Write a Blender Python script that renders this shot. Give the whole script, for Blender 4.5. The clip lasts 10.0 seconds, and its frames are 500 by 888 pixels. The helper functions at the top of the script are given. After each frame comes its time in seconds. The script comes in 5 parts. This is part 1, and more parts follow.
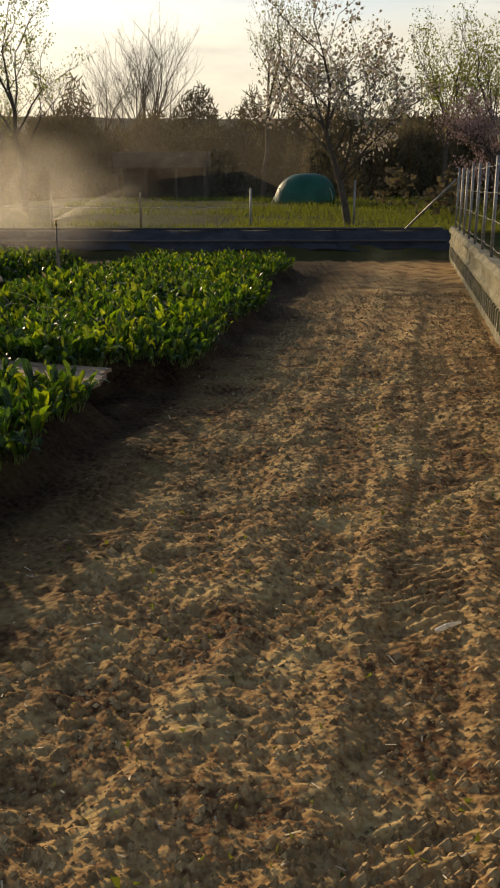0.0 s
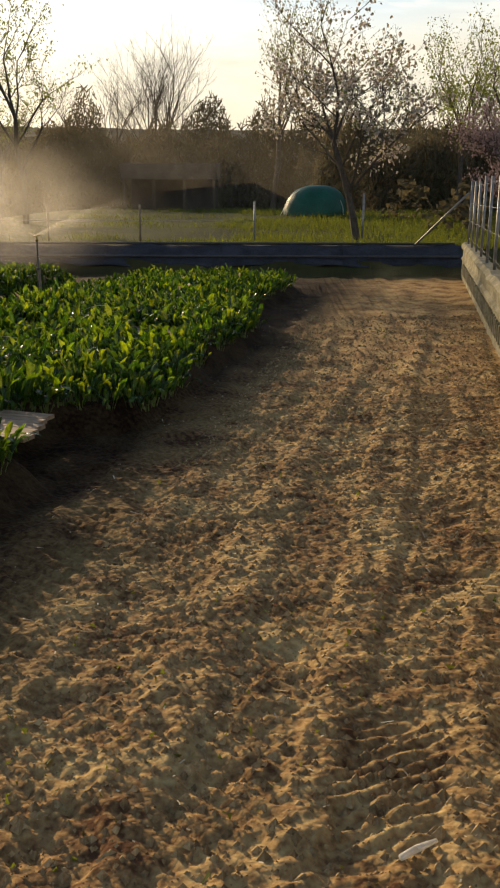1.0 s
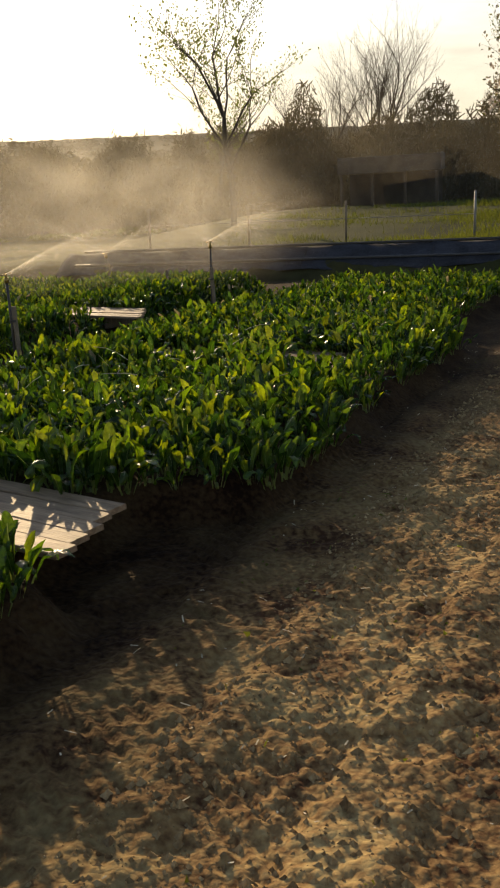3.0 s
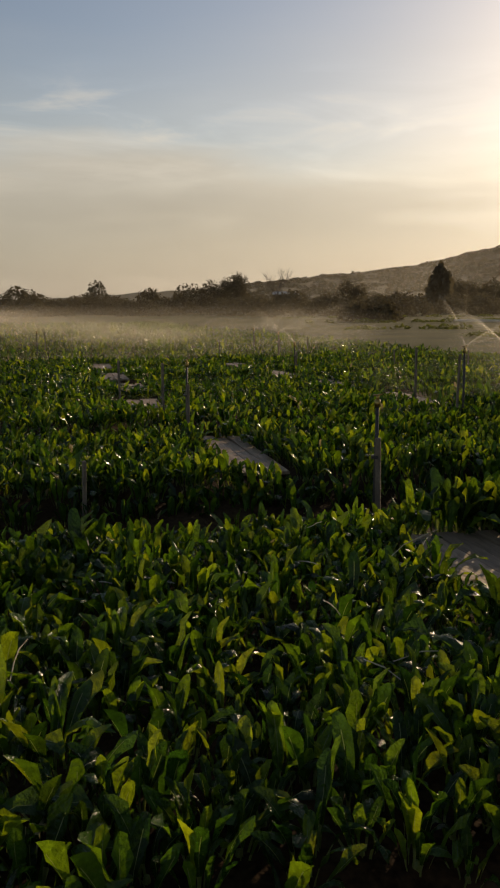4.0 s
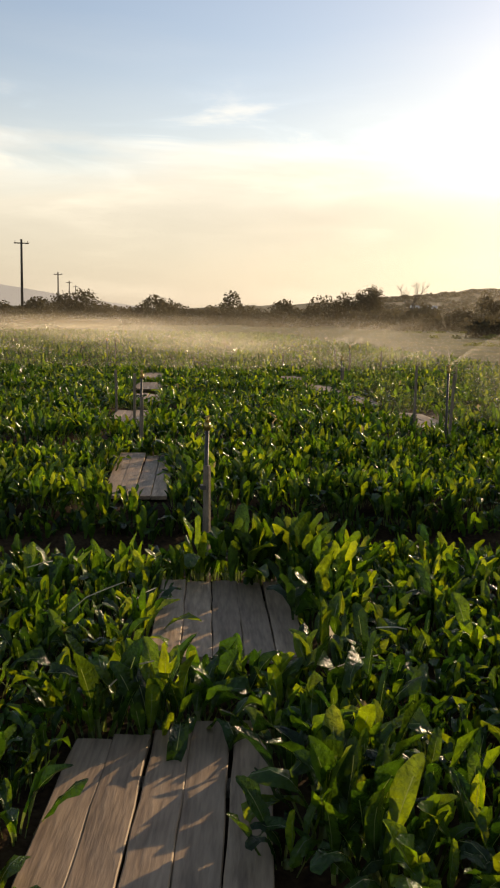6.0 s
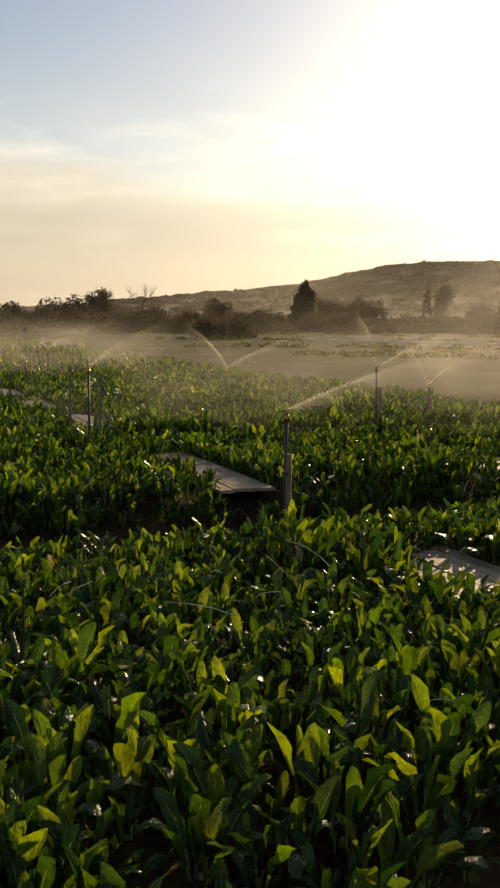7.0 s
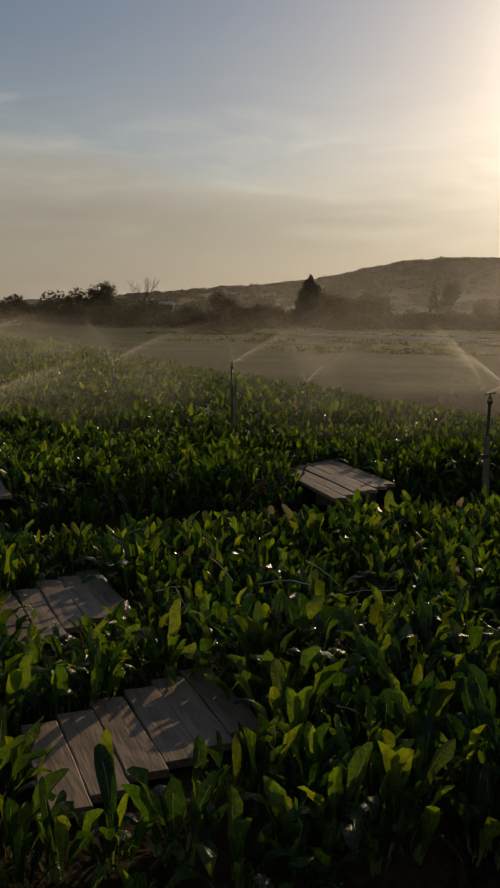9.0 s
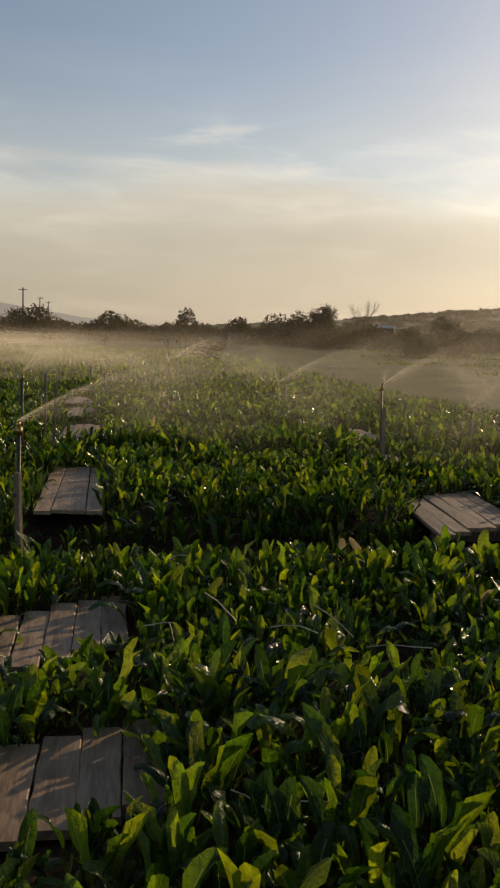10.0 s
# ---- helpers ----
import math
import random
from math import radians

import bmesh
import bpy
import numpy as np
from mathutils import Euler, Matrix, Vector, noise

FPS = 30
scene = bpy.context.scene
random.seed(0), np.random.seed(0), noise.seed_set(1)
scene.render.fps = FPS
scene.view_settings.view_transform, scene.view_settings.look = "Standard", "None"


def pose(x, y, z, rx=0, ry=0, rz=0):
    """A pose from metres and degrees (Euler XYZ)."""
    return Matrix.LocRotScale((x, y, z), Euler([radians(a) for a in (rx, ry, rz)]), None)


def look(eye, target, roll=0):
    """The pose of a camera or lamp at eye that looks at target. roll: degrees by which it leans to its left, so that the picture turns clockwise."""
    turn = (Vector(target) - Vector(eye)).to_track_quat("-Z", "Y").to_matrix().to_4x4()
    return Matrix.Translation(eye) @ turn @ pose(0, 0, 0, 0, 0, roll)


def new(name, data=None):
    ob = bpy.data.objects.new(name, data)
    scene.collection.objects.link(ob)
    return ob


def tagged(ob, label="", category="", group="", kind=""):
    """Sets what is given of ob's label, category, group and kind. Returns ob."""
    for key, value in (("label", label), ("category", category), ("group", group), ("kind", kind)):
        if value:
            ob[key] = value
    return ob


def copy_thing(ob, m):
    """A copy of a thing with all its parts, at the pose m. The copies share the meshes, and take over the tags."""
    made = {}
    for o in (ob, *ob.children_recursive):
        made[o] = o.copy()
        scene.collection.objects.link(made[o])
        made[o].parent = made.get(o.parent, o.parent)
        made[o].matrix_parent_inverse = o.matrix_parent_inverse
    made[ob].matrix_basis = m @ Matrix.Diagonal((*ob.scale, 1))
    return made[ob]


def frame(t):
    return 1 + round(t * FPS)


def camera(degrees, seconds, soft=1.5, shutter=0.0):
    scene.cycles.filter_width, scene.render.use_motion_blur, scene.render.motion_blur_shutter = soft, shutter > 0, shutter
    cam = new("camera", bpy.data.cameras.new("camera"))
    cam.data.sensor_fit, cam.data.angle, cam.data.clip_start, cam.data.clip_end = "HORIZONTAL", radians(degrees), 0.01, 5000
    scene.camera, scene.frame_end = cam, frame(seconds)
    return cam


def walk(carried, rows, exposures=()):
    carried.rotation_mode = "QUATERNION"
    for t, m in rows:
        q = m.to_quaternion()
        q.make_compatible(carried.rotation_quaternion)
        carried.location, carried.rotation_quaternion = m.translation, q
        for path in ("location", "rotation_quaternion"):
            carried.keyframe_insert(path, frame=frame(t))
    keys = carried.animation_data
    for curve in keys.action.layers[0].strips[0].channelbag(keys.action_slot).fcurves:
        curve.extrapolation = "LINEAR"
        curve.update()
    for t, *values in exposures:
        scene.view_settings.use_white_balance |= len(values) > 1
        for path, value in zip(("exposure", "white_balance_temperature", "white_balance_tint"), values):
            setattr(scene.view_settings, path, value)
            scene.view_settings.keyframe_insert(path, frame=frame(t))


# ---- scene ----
cam = camera(30.4, 10.0, soft=2.1)
PATH = [
    (0.0, -0.006, 0.030, 1.629, 0.18, -15.66, 0.09),
    (0.5, 0.116, 0.594, 1.664, -0.99, -15.29, -0.23),
    (1.0, 0.334, 1.145, 1.673, 1.24, -15.03, -0.10),
    (1.5, 0.394, 1.705, 1.648, 3.73, -15.81, -0.26),
    (2.0, 0.516, 2.275, 1.622, 5.88, -16.75, 1.02),
    (2.2, 0.542, 2.507, 1.645, 7.30, -17.05, 1.21),
    (3.3, 0.600, 3.690, 1.615, 24.62, -12.98, 2.25),
    (3.5, 0.522, 3.916, 1.616, 34.89, -11.16, 1.23),
    (3.7, 0.509, 4.074, 1.633, 46.04, -9.80, 2.06),
    (3.9, 0.459, 4.241, 1.658, 57.11, -9.24, 1.38),
    (4.0, 0.425, 4.331, 1.631, 62.27, -8.57, 0.15),
    (4.5, 0.258, 4.913, 1.629, 75.13, -7.42, 0.66),
    (5.0, 0.331, 5.444, 1.644, 78.11, -7.06, -0.29),
    (5.5, 0.407, 6.025, 1.622, 76.38, -7.76, -1.07),
    (5.7, 0.454, 6.267, 1.630, 74.71, -7.82, -1.15),
    (6.8, 1.033, 7.274, 1.614, 58.92, -7.83, -1.07),
    (7.0, 1.143, 7.511, 1.644, 55.35, -7.53, -0.83),
    (7.5, 1.336, 8.134, 1.643, 51.06, -7.85, -0.67),
    (8.0, 1.446, 8.699, 1.607, 49.52, -7.11, -1.18),
    (8.5, 1.567, 9.300, 1.629, 50.73, -6.79, -0.69),
    (9.0, 1.699, 9.791, 1.646, 56.52, -7.85, -1.24),
    (9.5, 1.650, 10.339, 1.626, 62.51, -6.61, -2.07),
    (10.0, 1.683, 10.865, 1.601, 70.45, -6.76, -1.86),
]
EXPOSURES = [(0.0, 0.16, 8000, 10), (0.5, 0.44, 8000, 10), (1.0, 0.34, 8000, 10), (1.5, 0.32, 8100, 10), (2.0, 0.2, 8100, 10), (3.3, 0.25, 8000, 9), (3.6, -0.05, 8000, 10), (4.0, -0.68, 7900, 12),
             (4.5, -0.02, 7900, 12), (5.0, 0.2, 8100, 12), (5.6, 0.28, 8100, 12), (6.8, 0.1, 8400, 11), (7.5, -0.95, 8200, 11), (8.0, -1.3, 7800, 11), (8.5, -1.72, 7600, 11), (9.2, -0.92, 7600, 11), (10.0, -0.38, 7900, 12)]
walk(cam, [(t, pose(x, y, z, 90 + pitch, roll, yaw)) for t, x, y, z, yaw, pitch, roll in PATH], EXPOSURES)

# ---- light ----
SUN_AZ, SUN_EL = 33.5, 16.0          # degrees to the left of +y, and above the horizon
TO_SUN = Vector((-math.sin(radians(SUN_AZ)) * math.cos(radians(SUN_EL)),
                 math.cos(radians(SUN_AZ)) * math.cos(radians(SUN_EL)), math.sin(radians(SUN_EL))))
sun = new("sun", bpy.data.lights.new("sun", "SUN"))
sun.data.energy, sun.data.angle, sun.data.color = 3.5, radians(0.6), (1.0, 0.80, 0.55)
sun.matrix_world = look(TO_SUN * 50, (0, 0, 0))

world = bpy.data.worlds.new("evening_sky")
scene.world = world
world.use_nodes = True
wt = world.node_tree
wt.nodes.clear()


def wn(kind, **kw):
    n = wt.nodes.new(kind)
    for k, val in kw.items():
        n.inputs[k].default_value = val
    return n


sky = wt.nodes.new("ShaderNodeTexSky")
sky.sky_type, sky.sun_disc = "NISHITA", False
sky.sun_elevation, sky.sun_rotation = radians(SUN_EL), radians(-SUN_AZ)
sky.air_density, sky.dust_density, sky.ozone_density = 1.15, 0.65, 2.2
coord = wt.nodes.new("ShaderNodeTexCoord")
flat = wt.nodes.new("ShaderNodeMapping")
flat.inputs["Scale"].default_value = (1.5, 1.5, 8.5)
flat.inputs["Rotation"].default_value = (radians(1.5), radians(2), 0)
clouds = wn("ShaderNodeTexNoise", Scale=3.1, Detail=10.0, Roughness=0.55, Distortion=0.2)
broad = wn("ShaderNodeTexNoise", Scale=1.5, Detail=7.0, Roughness=0.5)
parts = wt.nodes.new("ShaderNodeSeparateXYZ")


def wmath(op, **kw):
    n = wt.nodes.new("ShaderNodeMath")
    n.operation = op
    for k, val in kw.items():
        n.inputs[int(k[1:])].default_value = val
    return n


def wramp(*stops):
    n = wt.nodes.new("ShaderNodeValToRGB")
    for p, val in stops:
        e = n.color_ramp.elements.new(p)
        e.color = (val, val, val, 1)
    n.color_ramp.elements.remove(n.color_ramp.elements[0])
    n.color_ramp.elements.remove(n.color_ramp.elements[-1])
    return n


# a bank of thin cloud over the horizon with an uneven upper edge, and streaks in it
wobble, level = wmath("MULTIPLY_ADD", i1=-0.17, i2=0.085), wmath("ADD")
bank = wramp((0.0, 0.97), (0.13, 0.9), (0.155, 0.6), (0.18, 0.22), (0.3, 0.03))
crest = wramp((0.0, 0.84), (0.05, 0.88), (0.1, 0.99), (0.14, 1.2), (0.17, 1.38))
streak = wramp((0.0, 0.95), (0.44, 0.98), (0.52, 1.01), (0.59, 1.07), (0.68, 1.16))
veil = wn("ShaderNodeHueSaturation", Saturation=0.40, Value=0.76)
tint = wt.nodes.new("ShaderNodeMix")
tint.data_type, tint.blend_type = "RGBA", "MULTIPLY"
tint.inputs[0].default_value = 1.0
mix = wt.nodes.new("ShaderNodeMix")
mix.data_type = "RGBA"
bg = wn("ShaderNodeBackground", Strength=0.124)
out = wt.nodes.new("ShaderNodeOutputWorld")
L = wt.links.new
L(coord.outputs["Generated"], flat.inputs["Vector"])
L(flat.outputs[0], clouds.inputs["Vector"])
L(flat.outputs[0], broad.inputs["Vector"])
L(coord.outputs["Generated"], parts.inputs[0])
L(broad.outputs[0], wobble.inputs[0])
L(parts.outputs["Z"], level.inputs[0])
L(wobble.outputs[0], level.inputs[1])
L(level.outputs[0], bank.inputs[0])
L(clouds.outputs[0], streak.inputs[0])
L(sky.outputs[0], veil.inputs["Color"])
even = wt.nodes.new("ShaderNodeMix")
even.data_type = "RGBA"
even.inputs[0].default_value = 0.5
even.inputs[7].default_value = (6.3, 6.1, 5.7, 1)
L(veil.outputs[0], even.inputs[6])
L(even.outputs[2], tint.inputs[6])
uneven = wmath("MULTIPLY")
L(level.outputs[0], crest.inputs[0])
L(crest.outputs[0], uneven.inputs[0])
L(streak.outputs[0], uneven.inputs[1])
L(uneven.outputs[0], tint.inputs[7])
# thin bright wisps above and along the bank's edge
wisp = wramp((0.0, 0.0), (0.48, 0.0), (0.57, 0.35), (0.68, 0.75))
height = wramp((0.0, 0.0), (0.1, 0.25), (0.155, 1.0), (0.2, 0.75), (0.25, 0.0))
wisps, cover = wmath("MULTIPLY"), wmath("MAXIMUM")
wisp_flat = wt.nodes.new("ShaderNodeMapping")
wisp_flat.inputs["Scale"].default_value = (1.2, 1.2, 6.0)
wisp_flat.inputs["Rotation"].default_value = (radians(-5), radians(3), radians(20))
wisp_noise = wn("ShaderNodeTexNoise", Scale=4.6, Detail=9.0, Roughness=0.52, Distortion=0.7)
L(coord.outputs["Generated"], wisp_flat.inputs["Vector"])
L(wisp_flat.outputs[0], wisp_noise.inputs["Vector"])
L(wisp_noise.outputs[0], wisp.inputs[0])
L(parts.outputs["Z"], height.inputs[0])
L(wisp.outputs[0], wisps.inputs[0])
L(height.outputs[0], wisps.inputs[1])
L(wisps.outputs[0], cover.inputs[0])
L(bank.outputs[0], cover.inputs[1])
L(cover.outputs[0], mix.inputs[0])
lilac = wt.nodes.new("ShaderNodeMix")
lilac.data_type, lilac.blend_type = "RGBA", "MULTIPLY"
lilac.inputs[0].default_value = 1.0
lilac.inputs[7].default_value = (0.97, 0.97, 1.09, 1)
L(sky.outputs[0], lilac.inputs[6])
L(lilac.outputs[2], mix.inputs[6])
warm = wt.nodes.new("ShaderNodeMix")
warm.data_type, warm.blend_type = "RGBA", "MULTIPLY"
warm.inputs[0].default_value = 1.0
warm.inputs[7].default_value = (1.0, 0.985, 0.965, 1)
L(tint.outputs[2], warm.inputs[6])
L(warm.outputs[2], mix.inputs[7])
# the bright aureole of thin cloud round the sun
facing = wt.nodes.new("ShaderNodeVectorMath")
facing.operation = "DOT_PRODUCT"
facing.inputs[1].default_value = TO_SUN
ahead = wmath("MAXIMUM", i1=0.0)
L(coord.outputs["Generated"], facing.inputs[0])
L(facing.outputs["Value"], ahead.inputs[0])
lift, shine = wmath("MULTIPLY_ADD", i1=0.2, i2=1.0), wt.nodes.new("ShaderNodeVectorMath")
shine.operation = "SCALE"
L(wisps.outputs[0], lift.inputs[0])
L(mix.outputs[2], shine.inputs[0])
L(lift.outputs[0], shine.inputs["Scale"])
total = shine.outputs[0]
for sharp, gain, hue in ((34.0, 2.2, (1.0, 0.85, 0.6, 1)), (170.0, 14.0, (1.0, 0.9, 0.7, 1))):
    lobe, level_ = wmath("POWER", i1=sharp), wmath("MULTIPLY", i1=gain)
    shade, plus = wt.nodes.new("ShaderNodeVectorMath"), wt.nodes.new("ShaderNodeVectorMath")
    shade.operation, plus.operation = "SCALE", "ADD"
    shade.inputs[0].default_value = hue[:3]
    L(ahead.outputs[0], lobe.inputs[0])
    L(lobe.outputs[0], level_.inputs[0])
    L(level_.outputs[0], shade.inputs["Scale"])
    L(total, plus.inputs[0])
    L(shade.outputs[0], plus.inputs[1])
    total = plus.outputs[0]
L(total, bg.inputs["Color"])
L(bg.outputs[0], out.inputs[0])

# ---- materials ----


def rgb(c):
    return (c[0], c[1], c[2], 1.0)


def material(name, dark, light, scale=8.0, rough=0.8, bump=0.3, fine=60.0, metal=0.0, spec=0.3, stain=None, per_object=0.0,
             through_light=None, amount=0.0, stretch=(1, 1, 1)):
    """Two-scale procedural surface: broad patches and fine grain, with bump; optional light passing through thin leaves."""
    m = bpy.data.materials.new(name)
    m.use_nodes = True
    t = m.node_tree
    p = t.nodes["Principled BSDF"]
    tc, mp = t.nodes.new("ShaderNodeTexCoord"), t.nodes.new("ShaderNodeMapping")
    mp.inputs["Scale"].default_value = stretch
    a, b = t.nodes.new("ShaderNodeTexNoise"), t.nodes.new("ShaderNodeTexNoise")
    a.inputs["Scale"].default_value, a.inputs["Detail"].default_value = scale, 5.0
    b.inputs["Scale"].default_value, b.inputs["Detail"].default_value = fine, 4.0
    half = t.nodes.new("ShaderNodeMath")
    half.operation = "MULTIPLY_ADD"
    half.inputs[1].default_value = 0.55
    second = t.nodes.new("ShaderNodeMath")
    second.operation = "MULTIPLY"
    second.inputs[1].default_value = 0.45
    cr = t.nodes.new("ShaderNodeValToRGB")
    cr.color_ramp.elements[0].position, cr.color_ramp.elements[1].position = 0.32, 0.68
    cr.color_ramp.elements[0].color, cr.color_ramp.elements[1].color = rgb(dark), rgb(light)
    if stain:
        e = cr.color_ramp.elements.new(0.5)
        e.color = rgb(stain)
    t.links.new(tc.outputs["Object"], mp.inputs[0])
    t.links.new(mp.outputs[0], a.inputs["Vector"])
    t.links.new(mp.outputs[0], b.inputs["Vector"])
    t.links.new(b.outputs[0], second.inputs[0])
    t.links.new(a.outputs[0], half.inputs[0])
    t.links.new(second.outputs[0], half.inputs[2])
    t.links.new(half.outputs[0], cr.inputs[0])
    colour = cr.outputs[0]
    if per_object:
        info, geo = t.nodes.new("ShaderNodeObjectInfo"), t.nodes.new("ShaderNodeNewGeometry")
        add = t.nodes.new("ShaderNodeMath")
        add.operation = "ADD"
        frac = t.nodes.new("ShaderNodeMath")
        frac.operation = "FRACT"
        rng = t.nodes.new("ShaderNodeMapRange")
        rng.inputs["To Min"].default_value, rng.inputs["To Max"].default_value = 1 - per_object, 1 + per_object
        hsv = t.nodes.new("ShaderNodeHueSaturation")
        t.links.new(info.outputs["Random"], add.inputs[0])
        t.links.new(geo.outputs["Random Per Island"], add.inputs[1])
        t.links.new(add.outputs[0], frac.inputs[0])
        t.links.new(frac.outputs[0], rng.inputs["Value"])
        t.links.new(rng.outputs[0], hsv.inputs["Value"])
        t.links.new(colour, hsv.inputs["Color"])
        colour = hsv.outputs[0]
    t.links.new(colour, p.inputs["Base Color"])
    p.inputs["Roughness"].default_value, p.inputs["Metallic"].default_value = rough, metal
    p.inputs["Specular IOR Level"].default_value = spec
    if bump:
        bp = t.nodes.new("ShaderNodeBump")
        bp.inputs["Strength"].default_value, bp.inputs["Distance"].default_value = bump, 0.02
        t.links.new(half.outputs[0], bp.inputs["Height"])
        t.links.new(bp.outputs[0], p.inputs["Normal"])
    if through_light:
        tr, mx = t.nodes.new("ShaderNodeBsdfTranslucent"), t.nodes.new("ShaderNodeMixShader")
        tint = t.nodes.new("ShaderNodeMix")
        tint.data_type, tint.blend_type = "RGBA", "MULTIPLY"
        tint.inputs[0].default_value = 0.6
        scale_up = t.nodes.new("ShaderNodeMix")
        scale_up.data_type, scale_up.blend_type = "RGBA", "MIX"
        scale_up.inputs[0].default_value = 0.75
        scale_up.inputs[7].default_value = rgb(through_light)
        t.links.new(colour, scale_up.inputs[6])
        t.links.new(scale_up.outputs[2], tr.inputs["Color"])
        mx.inputs[0].default_value = amount
        t.links.new(p.outputs[0], mx.inputs[1])
        t.links.new(tr.outputs[0], mx.inputs[2])
        t.links.new(mx.outputs[0], t.nodes["Material Output"].inputs["Surface"])
    return m


M_SOIL = material("sandy_soil", (0.105, 0.05, 0.024), (0.54, 0.385, 0.17), scale=2.6, fine=34.0, rough=0.95, bump=0.7, spec=0.1, stain=(0.335, 0.205, 0.088))
M_CLOD = material("soil_clod", (0.15, 0.09, 0.045), (0.5, 0.37, 0.19), scale=9, fine=70, rough=0.95, bump=0.5, spec=0.1, per_object=0.35)
M_STRAW = material("dry_straw", (0.35, 0.28, 0.16), (0.7, 0.62, 0.45), scale=14, rough=0.7, bump=0.1, per_object=0.3)
M_LEAF = material("chard_leaf", (0.014, 0.040, 0.008), (0.055, 0.125, 0.022), scale=14, fine=70, rough=0.2, bump=1.0, spec=0.45, per_object=0.6,
                  through_light=(0.13, 0.26, 0.010), amount=0.46)


def vary_leaves(m):
    """Some leaves let golden light through, others are thick and dark; crinkles break the light up."""
    t = m.node_tree
    tr = next(n for n in t.nodes if n.type == "BSDF_TRANSLUCENT")
    bp = next(n for n in t.nodes if n.type == "BUMP")
    mixer = next(n for n in t.nodes if n.type == "MIX_SHADER")
    info, geo = t.nodes.new("ShaderNodeObjectInfo"), t.nodes.new("ShaderNodeNewGeometry")
    add, frac, cr = t.nodes.new("ShaderNodeMath"), t.nodes.new("ShaderNodeMath"), t.nodes.new("ShaderNodeValToRGB")
    add.operation, frac.operation = "ADD", "FRACT"
    stops = ((0.0, (0.02, 0.07, 0.006)), (0.4, (0.075, 0.17, 0.008)), (0.7, (0.2, 0.33, 0.012)), (0.95, (0.4, 0.48, 0.018)))
    while len(cr.color_ramp.elements) < 4:
        cr.color_ramp.elements.new(0.5)
    for e, (p, c) in zip(cr.color_ramp.elements, stops):
        e.position, e.color = p, rgb(c)
    tc, nz, mr, mul = t.nodes.new("ShaderNodeTexCoord"), t.nodes.new("ShaderNodeTexNoise"), t.nodes.new("ShaderNodeMapRange"), t.nodes.new("ShaderNodeVectorMath")
    nz.inputs["Scale"].default_value, nz.inputs["Detail"].default_value = 38.0, 4.0
    mr.inputs["From Min"].default_value, mr.inputs["From Max"].default_value = 0.3, 0.7
    mr.inputs["To Min"].default_value, mr.inputs["To Max"].default_value = 0.6, 1.3
    mul.operation = "SCALE"
    t.links.new(info.outputs["Random"], add.inputs[0])
    t.links.new(geo.outputs["Random Per Island"], add.inputs[1])
    t.links.new(add.outputs[0], frac.inputs[0])
    t.links.new(frac.outputs[0], cr.inputs[0])
    t.links.new(tc.outputs["Object"], nz.inputs["Vector"])
    t.links.new(nz.outputs[0], mr.inputs["Value"])
    t.links.new(cr.outputs[0], mul.inputs[0])
    t.links.new(mr.outputs[0], mul.inputs["Scale"])
    drift, level_, patch = t.nodes.new("ShaderNodeTexNoise"), t.nodes.new("ShaderNodeMapRange"), t.nodes.new("ShaderNodeVectorMath")
    drift.inputs["Scale"].default_value, drift.inputs["Detail"].default_value = 3.2, 3.0
    level_.inputs["From Min"].default_value, level_.inputs["From Max"].default_value = 0.36, 0.64
    level_.inputs["To Min"].default_value, level_.inputs["To Max"].default_value = 0.3, 1.35
    patch.operation = "SCALE"
    t.links.new(geo.outputs["Position"], drift.inputs["Vector"])
    t.links.new(drift.outputs[0], level_.inputs["Value"])
    t.links.new(mul.outputs[0], patch.inputs[0])
    t.links.new(level_.outputs[0], patch.inputs["Scale"])
    t.links.new(patch.outputs[0], tr.inputs["Color"])
    t.links.new(bp.outputs[0], tr.inputs["Normal"])
    mixer.inputs[0].default_value = 0.46


vary_leaves(M_LEAF)
M_STALK = material("chard_stalk", (0.1, 0.14, 0.035), (0.24, 0.27, 0.09), scale=12, rough=0.35, bump=0.2, spec=0.5, through_light=(0.3, 0.4, 0.08), amount=0.3)
M_DRYLEAF = material("withered_leaf", (0.2, 0.17, 0.07), (0.5, 0.42, 0.24), scale=12, rough=0.6, bump=0.4, through_light=(0.5, 0.38, 0.15), amount=0.4, per_object=0.3)
M_PLANK = material("weathered_plank", (0.15, 0.096, 0.058), (0.40, 0.28, 0.175), scale=2.2, fine=9, rough=0.62, bump=0.3, spec=0.32, per_object=0.25, stretch=(1, 8, 8))
M_WOOD = material("grey_stake_wood", (0.10, 0.08, 0.06), (0.3, 0.24, 0.17), scale=6, fine=40, rough=0.8, bump=0.5, stretch=(6, 6, 1))
M_PIPE = material("riser_pipe", (0.03, 0.03, 0.03), (0.07, 0.065, 0.06), scale=12, rough=0.5, bump=0.1)
M_STEEL = material("galvanised_steel", (0.18, 0.18, 0.175), (0.34, 0.34, 0.33), scale=20, rough=0.6, bump=0.1, metal=0.7)
M_BRASS = material("sprinkler_brass", (0.3, 0.2, 0.06), (0.5, 0.36, 0.12), scale=25, rough=0.35, bump=0.1, metal=0.9)
M_WALL = material("mossy_concrete", (0.13, 0.115, 0.085), (0.36, 0.33, 0.27), scale=2.6, fine=24, rough=0.9, bump=0.8, stain=(0.2, 0.185, 0.11))
M_PLASTIC = material("black_mulch_film", (0.022, 0.024, 0.028), (0.062, 0.066, 0.08), scale=3, fine=25, rough=0.9, bump=0.5, spec=0.06)
